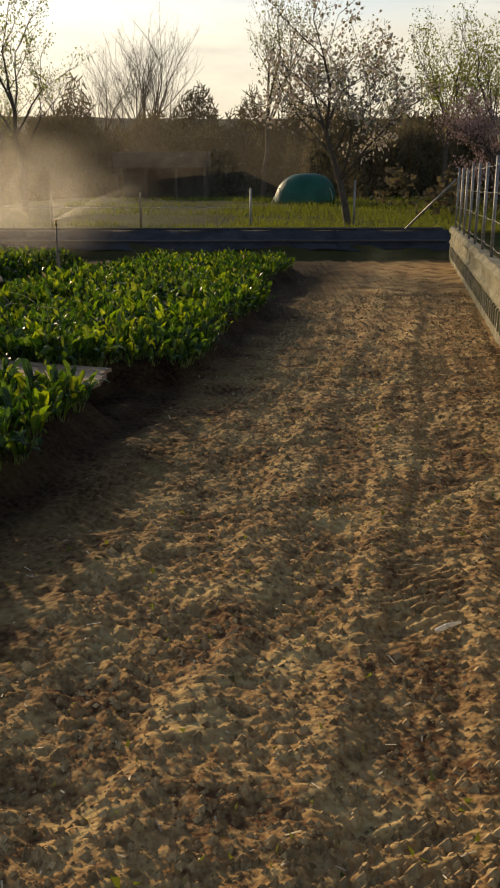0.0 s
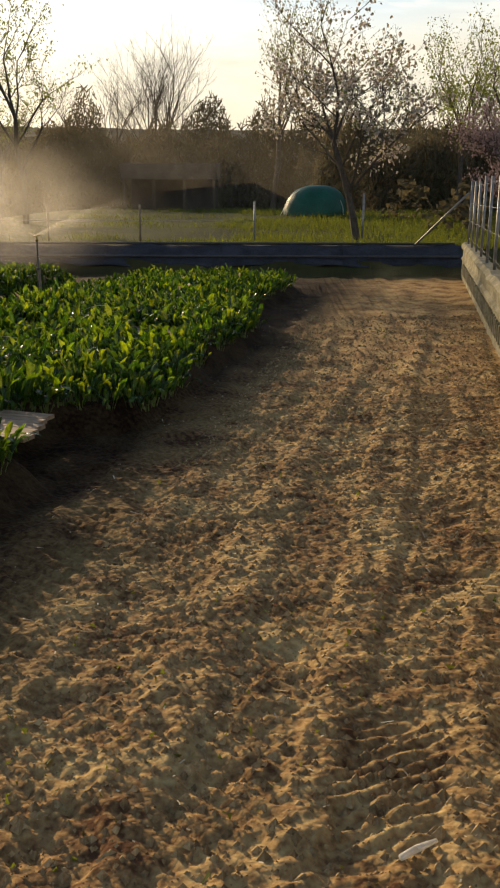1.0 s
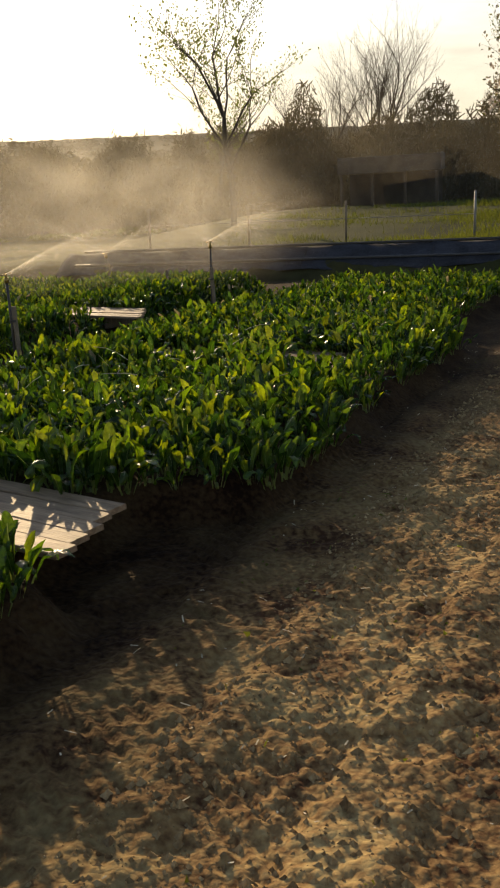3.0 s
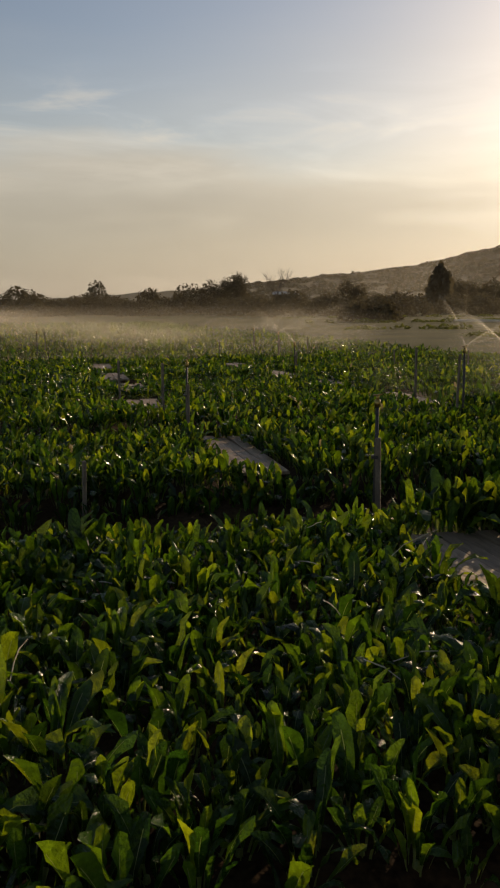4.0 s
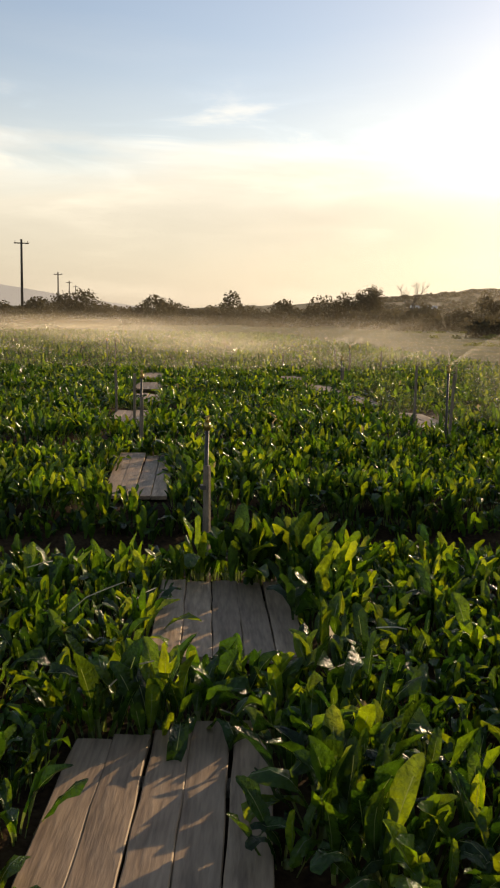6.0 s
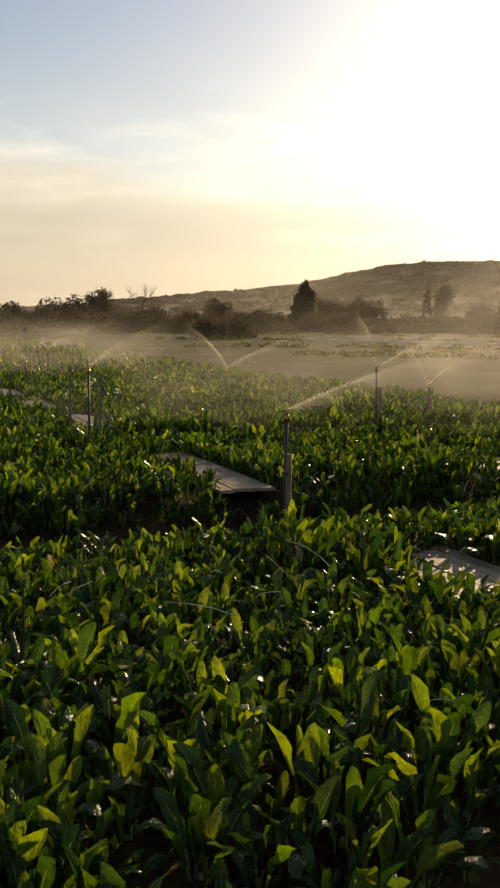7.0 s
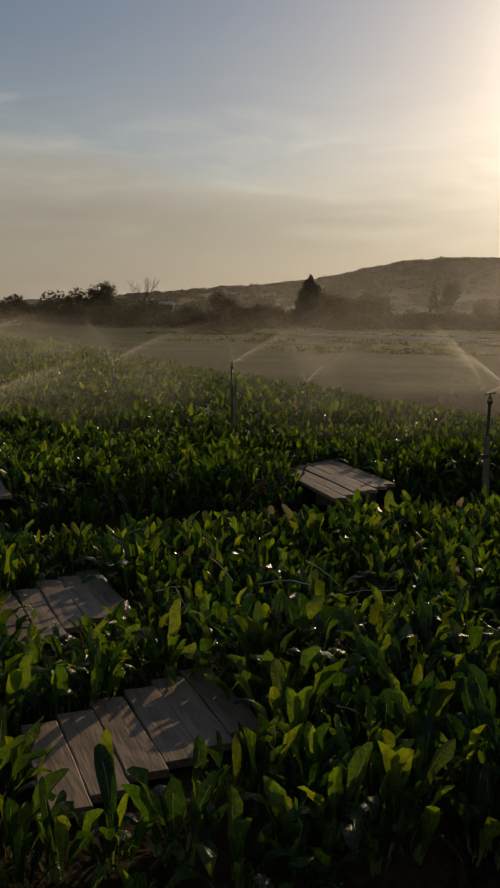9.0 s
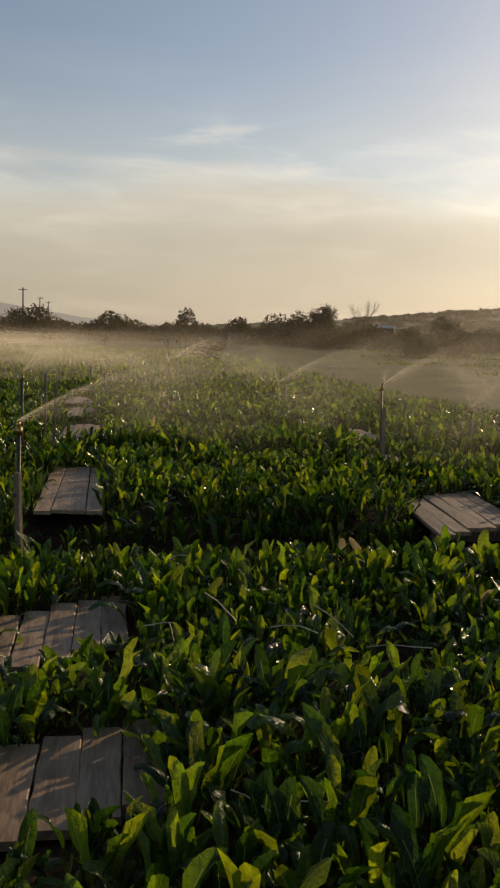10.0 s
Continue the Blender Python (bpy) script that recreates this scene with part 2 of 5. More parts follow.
M_TARP = material("green_tarpaulin", (0.005, 0.07, 0.05), (0.012, 0.14, 0.1), scale=3, fine=20, rough=0.45, bump=0.4, spec=0.3, through_light=(0.01, 0.22, 0.14), amount=0.22)
M_BARK = material("bark", (0.035, 0.028, 0.022), (0.13, 0.105, 0.08), scale=8, fine=45, rough=0.9, bump=0.8, stretch=(3, 3, 1))
M_BLOSSOM = material("pale_blossom", (0.42, 0.35, 0.31), (0.7, 0.63, 0.57), scale=20, rough=0.7, bump=0, through_light=(0.55, 0.45, 0.38), amount=0.4, per_object=0.35)
M_PINK = material("pink_blossom", (0.2, 0.14, 0.14), (0.38, 0.29, 0.29), scale=20, rough=0.7, bump=0, through_light=(0.3, 0.2, 0.2), amount=0.25, per_object=0.35)
M_YOUNG = material("young_leaves", (0.09, 0.13, 0.03), (0.2, 0.25, 0.08), scale=20, rough=0.6, bump=0, through_light=(0.3, 0.33, 0.06), amount=0.5, per_object=0.4)
M_SCRUB = material("bare_scrub", (0.038, 0.037, 0.024), (0.11, 0.1, 0.06), scale=1.5, fine=10, rough=0.9, bump=0, per_object=0.4, through_light=(0.2, 0.16, 0.08), amount=0.3)
M_GRASS = material("meadow_grass", (0.03, 0.055, 0.01), (0.1, 0.125, 0.028), scale=0.8, fine=30, rough=0.8, bump=0, per_object=0.35, through_light=(0.26, 0.29, 0.03), amount=0.4)
M_HILL = material("wooded_hillside", (0.03, 0.032, 0.018), (0.075, 0.072, 0.045), scale=0.03, fine=0.16, rough=1.0, bump=0)
M_ROOF = material("dark_roof_sheet", (0.03, 0.028, 0.026), (0.08, 0.07, 0.06), scale=2, rough=0.7, bump=0.3)
M_PALE = material("white_polythene", (0.6, 0.6, 0.57), (0.85, 0.84, 0.8), scale=1, rough=0.4, bump=0.2, through_light=(0.85, 0.82, 0.75), amount=0.5)
M_WATER = material("water_drops", (0.8, 0.82, 0.84), (0.95, 0.95, 0.95), scale=5, rough=0.2, bump=0, through_light=(0.95, 0.9, 0.8), amount=0.75)
M_FAR = bpy.data.materials.new("haze_glow_distance")      # so far off that an emitted glow stands in for air haze
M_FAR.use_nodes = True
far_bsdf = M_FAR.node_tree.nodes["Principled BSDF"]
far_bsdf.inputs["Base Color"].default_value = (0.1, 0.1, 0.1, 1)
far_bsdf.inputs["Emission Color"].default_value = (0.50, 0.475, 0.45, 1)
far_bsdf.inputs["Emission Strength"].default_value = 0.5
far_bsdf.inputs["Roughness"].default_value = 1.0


def mist_material():
    """Thin water mist, also standing in for air haze: mostly clear, lit through by the sun, thinning out to the rim of
    its sheet.
    """
    m = bpy.data.materials.new("fine_mist_and_haze")
    m.use_nodes = True
    t = m.node_tree
    t.nodes.clear()
    link = t.links.new

    def node(kind, op=None, **kw):
        n = t.nodes.new(kind)
        if op:
            n.operation = op
        for k, val in kw.items():
            n.inputs[int(k[1:])].default_value = val
        return n

    tc, info = node("ShaderNodeTexCoord"), node("ShaderNodeObjectInfo")
    size = node("ShaderNodeVectorMath", "LENGTH")
    rim = node("ShaderNodeMapRange", i1=1.0, i2=0.1)
    rim.interpolation_type = "SMOOTHSTEP"
    shift, stretch = node("ShaderNodeVectorMath", "ADD"), node("ShaderNodeVectorMath", "MULTIPLY", i1=(1.3, 1.0, 1.3))
    cloud = node("ShaderNodeTexNoise")
    cloud.inputs["Scale"].default_value, cloud.inputs["Detail"].default_value, cloud.inputs["Distortion"].default_value = 1.7, 5.0, 0.5
    wisps = node("ShaderNodeMapRange", i1=0.28, i2=0.7)
    dense, strength = node("ShaderNodeMath", "MULTIPLY"), node("ShaderNodeMath", "MULTIPLY")
    centre = node("ShaderNodeVectorMath", "MULTIPLY_ADD", i1=(1.0, 0.0, 1.8), i2=(0.0, 0.0, -0.75))
    link(tc.outputs["Object"], centre.inputs[0])
    link(centre.outputs[0], size.inputs[0])
    link(size.outputs["Value"], rim.inputs[0])
    link(tc.outputs["Object"], stretch.inputs[0])
    link(stretch.outputs[0], shift.inputs[0])
    link(info.outputs["Location"], shift.inputs[1])
    link(shift.outputs[0], cloud.inputs["Vector"])
    link(cloud.outputs[0], wisps.inputs[0])
    link(rim.outputs[0], dense.inputs[0])
    link(wisps.outputs[0], dense.inputs[1])
    link(dense.outputs[0], strength.inputs[0])
    link(info.outputs["Alpha"], strength.inputs[1])
    clear, lit, mx, out_ = node("ShaderNodeBsdfTransparent"), node("ShaderNodeBsdfTranslucent"), node("ShaderNodeMixShader"), node("ShaderNodeOutputMaterial")
    lit.inputs[0].default_value = (0.97, 0.9, 0.76, 1)
    sunward = node("ShaderNodeVectorMath", "SCALE")
    sunward.inputs[0].default_value, sunward.inputs["Scale"].default_value = TO_SUN, -1.0
    link(sunward.outputs[0], lit.inputs["Normal"])
    onward, both = node("ShaderNodeBsdfRefraction"), node("ShaderNodeMixShader")
    onward.inputs["Roughness"].default_value, onward.inputs["IOR"].default_value = 0.85, 1.4
    both.inputs[0].default_value = 0.2
    link(lit.outputs[0], both.inputs[1])
    link(onward.outputs[0], both.inputs[2])
    link(strength.outputs[0], mx.inputs[0])
    link(clear.outputs[0], mx.inputs[1])
    link(both.outputs[0], mx.inputs[2])
    link(mx.outputs[0], out_.inputs[0])
    return m


M_MIST = mist_material()


def spray_material():
    """A sheet of fine spray: dense at the nozzle and along its upper edge, streaked along the throw, thinning out to nothing."""
    m = bpy.data.materials.new("spray_sheet")
    m.use_nodes = True
    t = m.node_tree
    t.nodes.clear()
    link = t.links.new
    tc, info, xyz = t.nodes.new("ShaderNodeTexCoord"), t.nodes.new("ShaderNodeObjectInfo"), t.nodes.new("ShaderNodeSeparateXYZ")
    link(tc.outputs["UV"], xyz.inputs[0])

    def curve(socket, stops):
        n = t.nodes.new("ShaderNodeValToRGB")
        n.color_ramp.interpolation = "EASE"
        while len(n.color_ramp.elements) < len(stops):
            n.color_ramp.elements.new(0.5)
        for e, (p, val) in zip(n.color_ramp.elements, stops):
            e.position, e.color = p, (val, val, val, 1)
        link(socket, n.inputs[0])
        return n.outputs[0]

    along_ = curve(xyz.outputs["X"], ((0.0, 0.9), (0.1, 0.6), (0.32, 0.3), (0.7, 0.1), (1.0, 0.0)))
    across_ = curve(xyz.outputs["Y"], ((0.0, 0.0), (0.45, 0.3), (0.74, 0.75), (0.86, 1.0), (1.0, 0.0)))
    mp, nz, rng = t.nodes.new("ShaderNodeMapping"), t.nodes.new("ShaderNodeTexNoise"), t.nodes.new("ShaderNodeMapRange")
    mp.inputs["Scale"].default_value = (2.2, 7.0, 1.0)
    nz.inputs["Scale"].default_value, nz.inputs["Detail"].default_value = 1.0, 4.0
    rng.inputs["From Min"].default_value, rng.inputs["From Max"].default_value = 0.3, 0.68
    rng.inputs["To Min"].default_value, rng.inputs["To Max"].default_value = 0.45, 1.0
    shift = t.nodes.new("ShaderNodeVectorMath")
    shift.operation = "ADD"
    link(tc.outputs["UV"], mp.inputs[0])
    link(mp.outputs[0], shift.inputs[0])
    link(info.outputs["Location"], shift.inputs[1])
    link(shift.outputs[0], nz.inputs["Vector"])
    link(nz.outputs[0], rng.inputs["Value"])
    value = along_
    for other in (across_, rng.outputs[0], info.outputs["Alpha"]):
        mul = t.nodes.new("ShaderNodeMath")
        mul.operation = "MULTIPLY"
        link(value, mul.inputs[0])
        link(other, mul.inputs[1])
        value = mul.outputs[0]
    clear, lit, onward = t.nodes.new("ShaderNodeBsdfTransparent"), t.nodes.new("ShaderNodeBsdfTranslucent"), t.nodes.new("ShaderNodeBsdfRefraction")
    both, mx, out_ = t.nodes.new("ShaderNodeMixShader"), t.nodes.new("ShaderNodeMixShader"), t.nodes.new("ShaderNodeOutputMaterial")
    lit.inputs[0].default_value = (0.98, 0.92, 0.8, 1)
    sunward = t.nodes.new("ShaderNodeVectorMath")
    sunward.operation = "SCALE"
    sunward.inputs[0].default_value, sunward.inputs["Scale"].default_value = TO_SUN, -1.0
    link(sunward.outputs[0], lit.inputs["Normal"])
    onward.inputs["Roughness"].default_value, onward.inputs["IOR"].default_value = 0.8, 1.35
    both.inputs[0].default_value = 0.2
    link(lit.outputs[0], both.inputs[1])
    link(onward.outputs[0], both.inputs[2])
    link(value, mx.inputs[0])
    link(clear.outputs[0], mx.inputs[1])
    link(both.outputs[0], mx.inputs[2])
    link(mx.outputs[0], out_.inputs[0])
    return m


M_SPRAY = spray_material()

# ---- helpers for building ----
TH = radians(11.0)                  # the beds run 11 degrees to the right of +y
UX, UY = math.sin(TH), math.cos(TH)


def bed(u, v):
    """Plan position u metres along the beds and v metres across them, to the left."""
    return u * UX - v * UY, u * UY + v * UX


def mesh_of(name, verts, faces, mat, smooth=True):
    me = bpy.data.meshes.new(name)
    me.from_pydata(verts if isinstance(verts, list) else verts.tolist(), [], faces if isinstance(faces, list) else faces.tolist())
    mats = mat if isinstance(mat, (list, tuple)) else [mat]
    for m in mats:
        me.materials.append(m)
    if smooth:
        me.shade_smooth()
    return me


def part(name, bm, mat, parent=None, label="", smooth=False):
    me = bpy.data.meshes.new(name)
    bm.to_mesh(me)
    bm.free()
    me.materials.append(mat)
    if smooth:
        me.shade_smooth()
    ob = new(name, me)
    if parent:
        ob.parent = parent
    return tagged(ob, label=label)


def box_into(bm, sx, sy, sz, m, bevel=0.0):
    made = bmesh.ops.create_cube(bm, size=1.0, matrix=m @ Matrix.Diagonal((sx, sy, sz, 1)))
    if bevel:
        edges = list({e for vtx in made["verts"] for e in vtx.link_edges})
        bmesh.ops.bevel(bm, geom=edges, offset=bevel, segments=1, affect="EDGES")


def tube_into(bm, a, b, ra, rb, sides=8):
    a, b = Vector(a), Vector(b)
    turn = (b - a).to_track_quat("Z", "Y").to_matrix().to_4x4()
    bmesh.ops.create_cone(bm, cap_ends=True, segments=sides, radius1=ra, radius2=rb, depth=(b - a).length,
                          matrix=Matrix.Translation((a + b) / 2) @ turn)




def facets(name, V, mat):
    """A mesh of loose triangles from an array of corners."""
    n = len(V)
    me = bpy.data.meshes.new(name)
    me.vertices.add(n)
    me.vertices.foreach_set("co", np.ascontiguousarray(V, dtype=np.float32).ravel())
    me.loops.add(n)
    me.loops.foreach_set("vertex_index", np.arange(n, dtype=np.int32))
    me.polygons.add(n // 3)
    me.polygons.foreach_set("loop_start", np.arange(0, n, 3, dtype=np.int32))
    me.materials.append(mat)
    me.update()
    me.validate()
    return me




def lattice(ix, iy, seed):
    h = (ix.astype(np.int64) * 374761393 + iy.astype(np.int64) * 668265263 + seed * 974634777) & 0x7FFFFFFF
    h = ((h ^ (h >> 13)) * 1274126177) & 0x7FFFFFFF
    return ((h ^ (h >> 16)) & 0xFFFF) / 65535.0


def value_noise(x, y, seed=0):
    """Smooth noise in 0..1 over a plane."""
    x0, y0 = np.floor(x), np.floor(y)
    fx, fy = x - x0, y - y0
    fx, fy = fx * fx * (3 - 2 * fx), fy * fy * (3 - 2 * fy)
    a, b = lattice(x0, y0, seed), lattice(x0 + 1, y0, seed)
    c, d = lattice(x0, y0 + 1, seed), lattice(x0 + 1, y0 + 1, seed)
    return (a * (1 - fx) + b * fx) * (1 - fy) + (c * (1 - fx) + d * fx) * fy


def smooth01(a, b, x):
    t = np.clip((x - a) / (b - a), 0, 1)
    return t * t * (3 - 2 * t)


# ---- ground ----
BED_END = 18.3                       # all beds stop here, along u
BEDS = [(2.75, 5.7), (7.3, 10.1)] + [(11.1 + 3.35 * k, 13.5 + 3.35 * k) for k in range(19)]
BED_TOP = 0.19


def near_edge(u):
    """The first bed bulges towards the path in its middle stretch."""
    return 2.75 - 0.42 * smooth01(2.9, 3.5, u) * smooth01(6.35, 6.0, u) - 0.34 * smooth01(7.0, 7.7, u) * smooth01(13.9, 12.4, u) - 0.16 * smooth01(9.6, 10.2, u) * smooth01(13.2, 12.4, u) - 0.24 * smooth01(7.1, 7.7, u) * smooth01(10.1, 9.3, u)


def ground_height(x, y):
    x, y = np.asarray(x, float), np.asarray(y, float)
    u, v = x * UX + y * UY, -x * UY + y * UX
    z = np.zeros_like(x)
    inside = smooth01(BED_END + 0.25, BED_END - 0.25, u) * smooth01(-30, -29, u)
    for a, b in BEDS:
        if a < 3:
            a = near_edge(u)
        z = z + BED_TOP * smooth01(a - 0.22, a + 0.12, v) * smooth01(b + 0.22, b - 0.12, v) * inside
    # terrace beyond the end of the path, rising gently behind
    right = smooth01(-16, -8, x)
    z = z + right * (0.5 * smooth01(21.9, 23.0, y) + 0.6 * smooth01(23.0, 42.0, y))
    z = z + (1 - right) * 0.5 * smooth01(25, 90, y)
    z = z + 0.25 * smooth01(70, 160, v)
    # clods, tyre ruts and tread marks of the trodden path
    path = smooth01(2.9, 2.4, v) * smooth01(22.2, 21.5, y) * smooth01(-4, -2, x + 0.0 * y + 3.0)
    near = smooth01(40, 20, np.hypot(x, y - 8))
    z = z + near * 0.024 * (value_noise(x * 2.4, y * 2.4, 3) - 0.5)
    lumpy = 0.45 + 0.9 * value_noise(x * 1.6, y * 1.6, 14)
    xr, yr = x * 0.83 + y * 0.56, -x * 0.56 + y * 0.83
    z = z + near * 0.012 * lumpy * (value_noise(xr * 7.0, yr * 9.0, 4) - 0.5)
    z = z + near * 0.0095 * lumpy * (0.5 - np.abs(2 * value_noise(xr * 11.0, yr * 13.0, 5) - 1))
    z = z + near * path * 0.019 * (value_noise(x * 27.0, y * 29.0, 6) - 0.5)
    z = z - near * path * 0.022 * smooth01(0.72, 0.9, value_noise(x * 5.3, y * 5.3, 15))
    for s0, wide, pitch, lean in ((2.15, 0.13, 0.075, 1), (1.62, 0.15, 0.08, 1), (1.05, 0.16, 0.075, 1), (0.5, 0.15, 0.08, 1), (-0.05, 0.15, 0.075, -1), (-0.75, 0.16, 0.08, -1)):
        s = v - s0 - 0.05 * np.sin(u * 0.8 + s0 * 3)
        within = smooth01(wide + 0.07, wide - 0.03, np.abs(s)) * path
        worn = 0.1 + 0.9 * smooth01(0.42, 0.68, value_noise(u * 1.1, v * 2.4, 11))
        tread = np.sin((u - lean * s * 0.75) * 2 * math.pi / pitch + 2.4 * value_noise(u * 2.0, v * 3.0, 12))
        clear_cut = smooth01(13.0, 9.0, y)
        shoulder = smooth01(0.08, 0.03, np.abs(np.abs(s) - wide - 0.06)) * path
        z = z + within * (worn * clear_cut * 0.007 * np.clip(tread * 1.5, -1, 1) - 0.014) + 0.005 * shoulder
    return z


def axis(fine_a, fine_b, step, far, grow=1.16):
    mid = list(np.arange(fine_a, fine_b, step))
    out_hi, out_lo, d = [], [], step
    p = mid[-1]
    while p < far:
        d *= grow
        p += d
        out_hi.append(p)
    d, p = step, mid[0]
    while p > -far:
        d *= grow
        p -= d
        out_lo.append(p)
    return np.array(out_lo[::-1] + mid + out_hi)


gx, gy = axis(-1.5, 2.6, 0.014, 4200, 1.15), axis(1.7, 9.0, 0.014, 4200, 1.068)
XX, YY = np.meshgrid(gx, gy)
ZZ = ground_height(XX, YY)
nx, ny = len(gx), len(gy)
ids = np.arange(nx * ny).reshape(ny, nx)
quads = np.stack([ids[:-1, :-1], ids[:-1, 1:], ids[1:, 1:], ids[1:, :-1]], -1).reshape(-1, 4)
M_GROUND = M_SOIL.copy()
M_GROUND.name = "ground_soil_and_turf"
gt = M_GROUND.node_tree
soil_ramp = next(n for n in gt.nodes if n.type == "VALTORGB").color_ramp
soil_ramp.elements[0].position, soil_ramp.elements[2].position = 0.38, 0.64
# turf takes over from bare soil away from the beds and the path
gpos = gt.nodes.new("ShaderNodeTexCoord")


def gnode(kind, op=None, **kw):
    n = gt.nodes.new(kind)
    if op:
        n.operation = op
    for k_, val in kw.items():
        n.inputs[int(k_[1:])].default_value = val
    return n


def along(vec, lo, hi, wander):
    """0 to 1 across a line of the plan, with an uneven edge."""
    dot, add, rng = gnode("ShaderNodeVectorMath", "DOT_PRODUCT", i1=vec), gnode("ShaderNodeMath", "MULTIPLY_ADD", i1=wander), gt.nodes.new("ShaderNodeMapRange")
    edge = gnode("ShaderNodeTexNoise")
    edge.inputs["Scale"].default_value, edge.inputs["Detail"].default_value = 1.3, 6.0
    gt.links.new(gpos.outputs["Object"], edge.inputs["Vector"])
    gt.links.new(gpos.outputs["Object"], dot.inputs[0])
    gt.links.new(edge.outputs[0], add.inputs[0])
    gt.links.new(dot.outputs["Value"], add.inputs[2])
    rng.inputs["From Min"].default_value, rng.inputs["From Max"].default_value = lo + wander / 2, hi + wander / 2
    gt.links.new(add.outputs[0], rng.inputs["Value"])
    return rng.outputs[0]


pb = gt.nodes["Principled BSDF"]
# crumbs of dry soil, one to three centimetres across
crumbs, crumb_bump = gt.nodes.new("ShaderNodeTexVoronoi"), gt.nodes.new("ShaderNodeBump")
crumbs.inputs["Scale"].default_value, crumbs.inputs["Randomness"].default_value = 40.0, 1.0
crumb_bump.invert = True
crumb_bump.inputs["Strength"].default_value, crumb_bump.inputs["Distance"].default_value = 0.32, 0.02
gt.links.new(gpos.outputs["Object"], crumbs.inputs["Vector"])
gt.links.new(crumbs.outputs["Distance"], crumb_bump.inputs["Height"])
gt.links.new(pb.inputs["Normal"].links[0].from_socket, crumb_bump.inputs["Normal"])
gt.links.new(crumb_bump.outputs[0], pb.inputs["Normal"])
soil_col = pb.inputs["Base Color"].links[0].from_socket
# sprinkler-damp soil plus the crop's shade painted in, leftwards from beside the first bed
damp_shade = gnode("ShaderNodeMix")
damp_shade.data_type, damp_shade.blend_type = "RGBA", "MULTIPLY"
damp_shade.inputs[7].default_value = (0.12, 0.108, 0.11, 1)
gt.links.new(along((-UY, UX, 0), 1.05, 2.1, 0.9), damp_shade.inputs[0])
gt.links.new(soil_col, damp_shade.inputs[6])
# turf beyond the ends of the beds and round the field
turf_noise, turf = gt.nodes.new("ShaderNodeTexNoise"), gt.nodes.new("ShaderNodeValToRGB")
turf_noise.inputs["Scale"].default_value, turf_noise.inputs["Detail"].default_value = 0.3, 9.0
turf.color_ramp.elements[0].position, turf.color_ramp.elements[1].position = 0.35, 0.65
turf.color_ramp.elements[0].color, turf.color_ramp.elements[1].color = (0.02, 0.03, 0.008, 1), (0.062, 0.07, 0.02, 1)
gt.links.new(gpos.outputs["Object"], turf_noise.inputs["Vector"])
gt.links.new(turf_noise.outputs[0], turf.inputs[0])
either = gnode("ShaderNodeMath", "MAXIMUM")
gt.links.new(along((UX * 0.4, UY, 0), 20.0, 22.5, 2.0), either.inputs[0])
gt.links.new(along((-UY, UX, 0), 74.0, 78.0, 3.0), either.inputs[1])
gmix = gnode("ShaderNodeMix")
gmix.data_type = "RGBA"
gt.links.new(either.outputs[0], gmix.inputs[0])
gt.links.new(damp_shade.outputs[2], gmix.inputs[6])
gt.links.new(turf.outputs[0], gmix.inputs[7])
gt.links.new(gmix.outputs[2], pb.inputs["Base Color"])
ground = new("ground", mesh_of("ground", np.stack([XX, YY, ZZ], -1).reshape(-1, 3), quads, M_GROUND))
tagged(ground, "trodden sandy soil path, raised beds and turf beyond", "ground", kind="structure")


def floor_z(x, y):
    return float(ground_height(np.array([x]), np.array([y]))[0])


# ---- retaining bank with black film, wall and fence ----


def sweep_mesh(name, points, radius, mat, sides=8):
    """One continuous pipe along a line of points."""
    verts, faces = [], []
    for i, p in enumerate(points):
        d = (points[min(i + 1, len(points) - 1)] - points[max(i - 1, 0)]).to_track_quat("Z", "Y")
        for j in range(sides):
            t = 2 * math.pi * j / sides
            verts.append(tuple(p + d @ Vector((radius * math.cos(t), radius * math.sin(t), 0))))
    for i in range(len(points) - 1):
        for j in range(sides):
            q, w = i * sides + j, i * sides + (j + 1) % sides
            faces.append((q, w, w + sides, q + sides))
    faces += [tuple(range(sides - 1, -1, -1)), tuple((len(points) - 1) * sides + j for j in range(sides))]
    return mesh_of(name, verts, faces, mat)


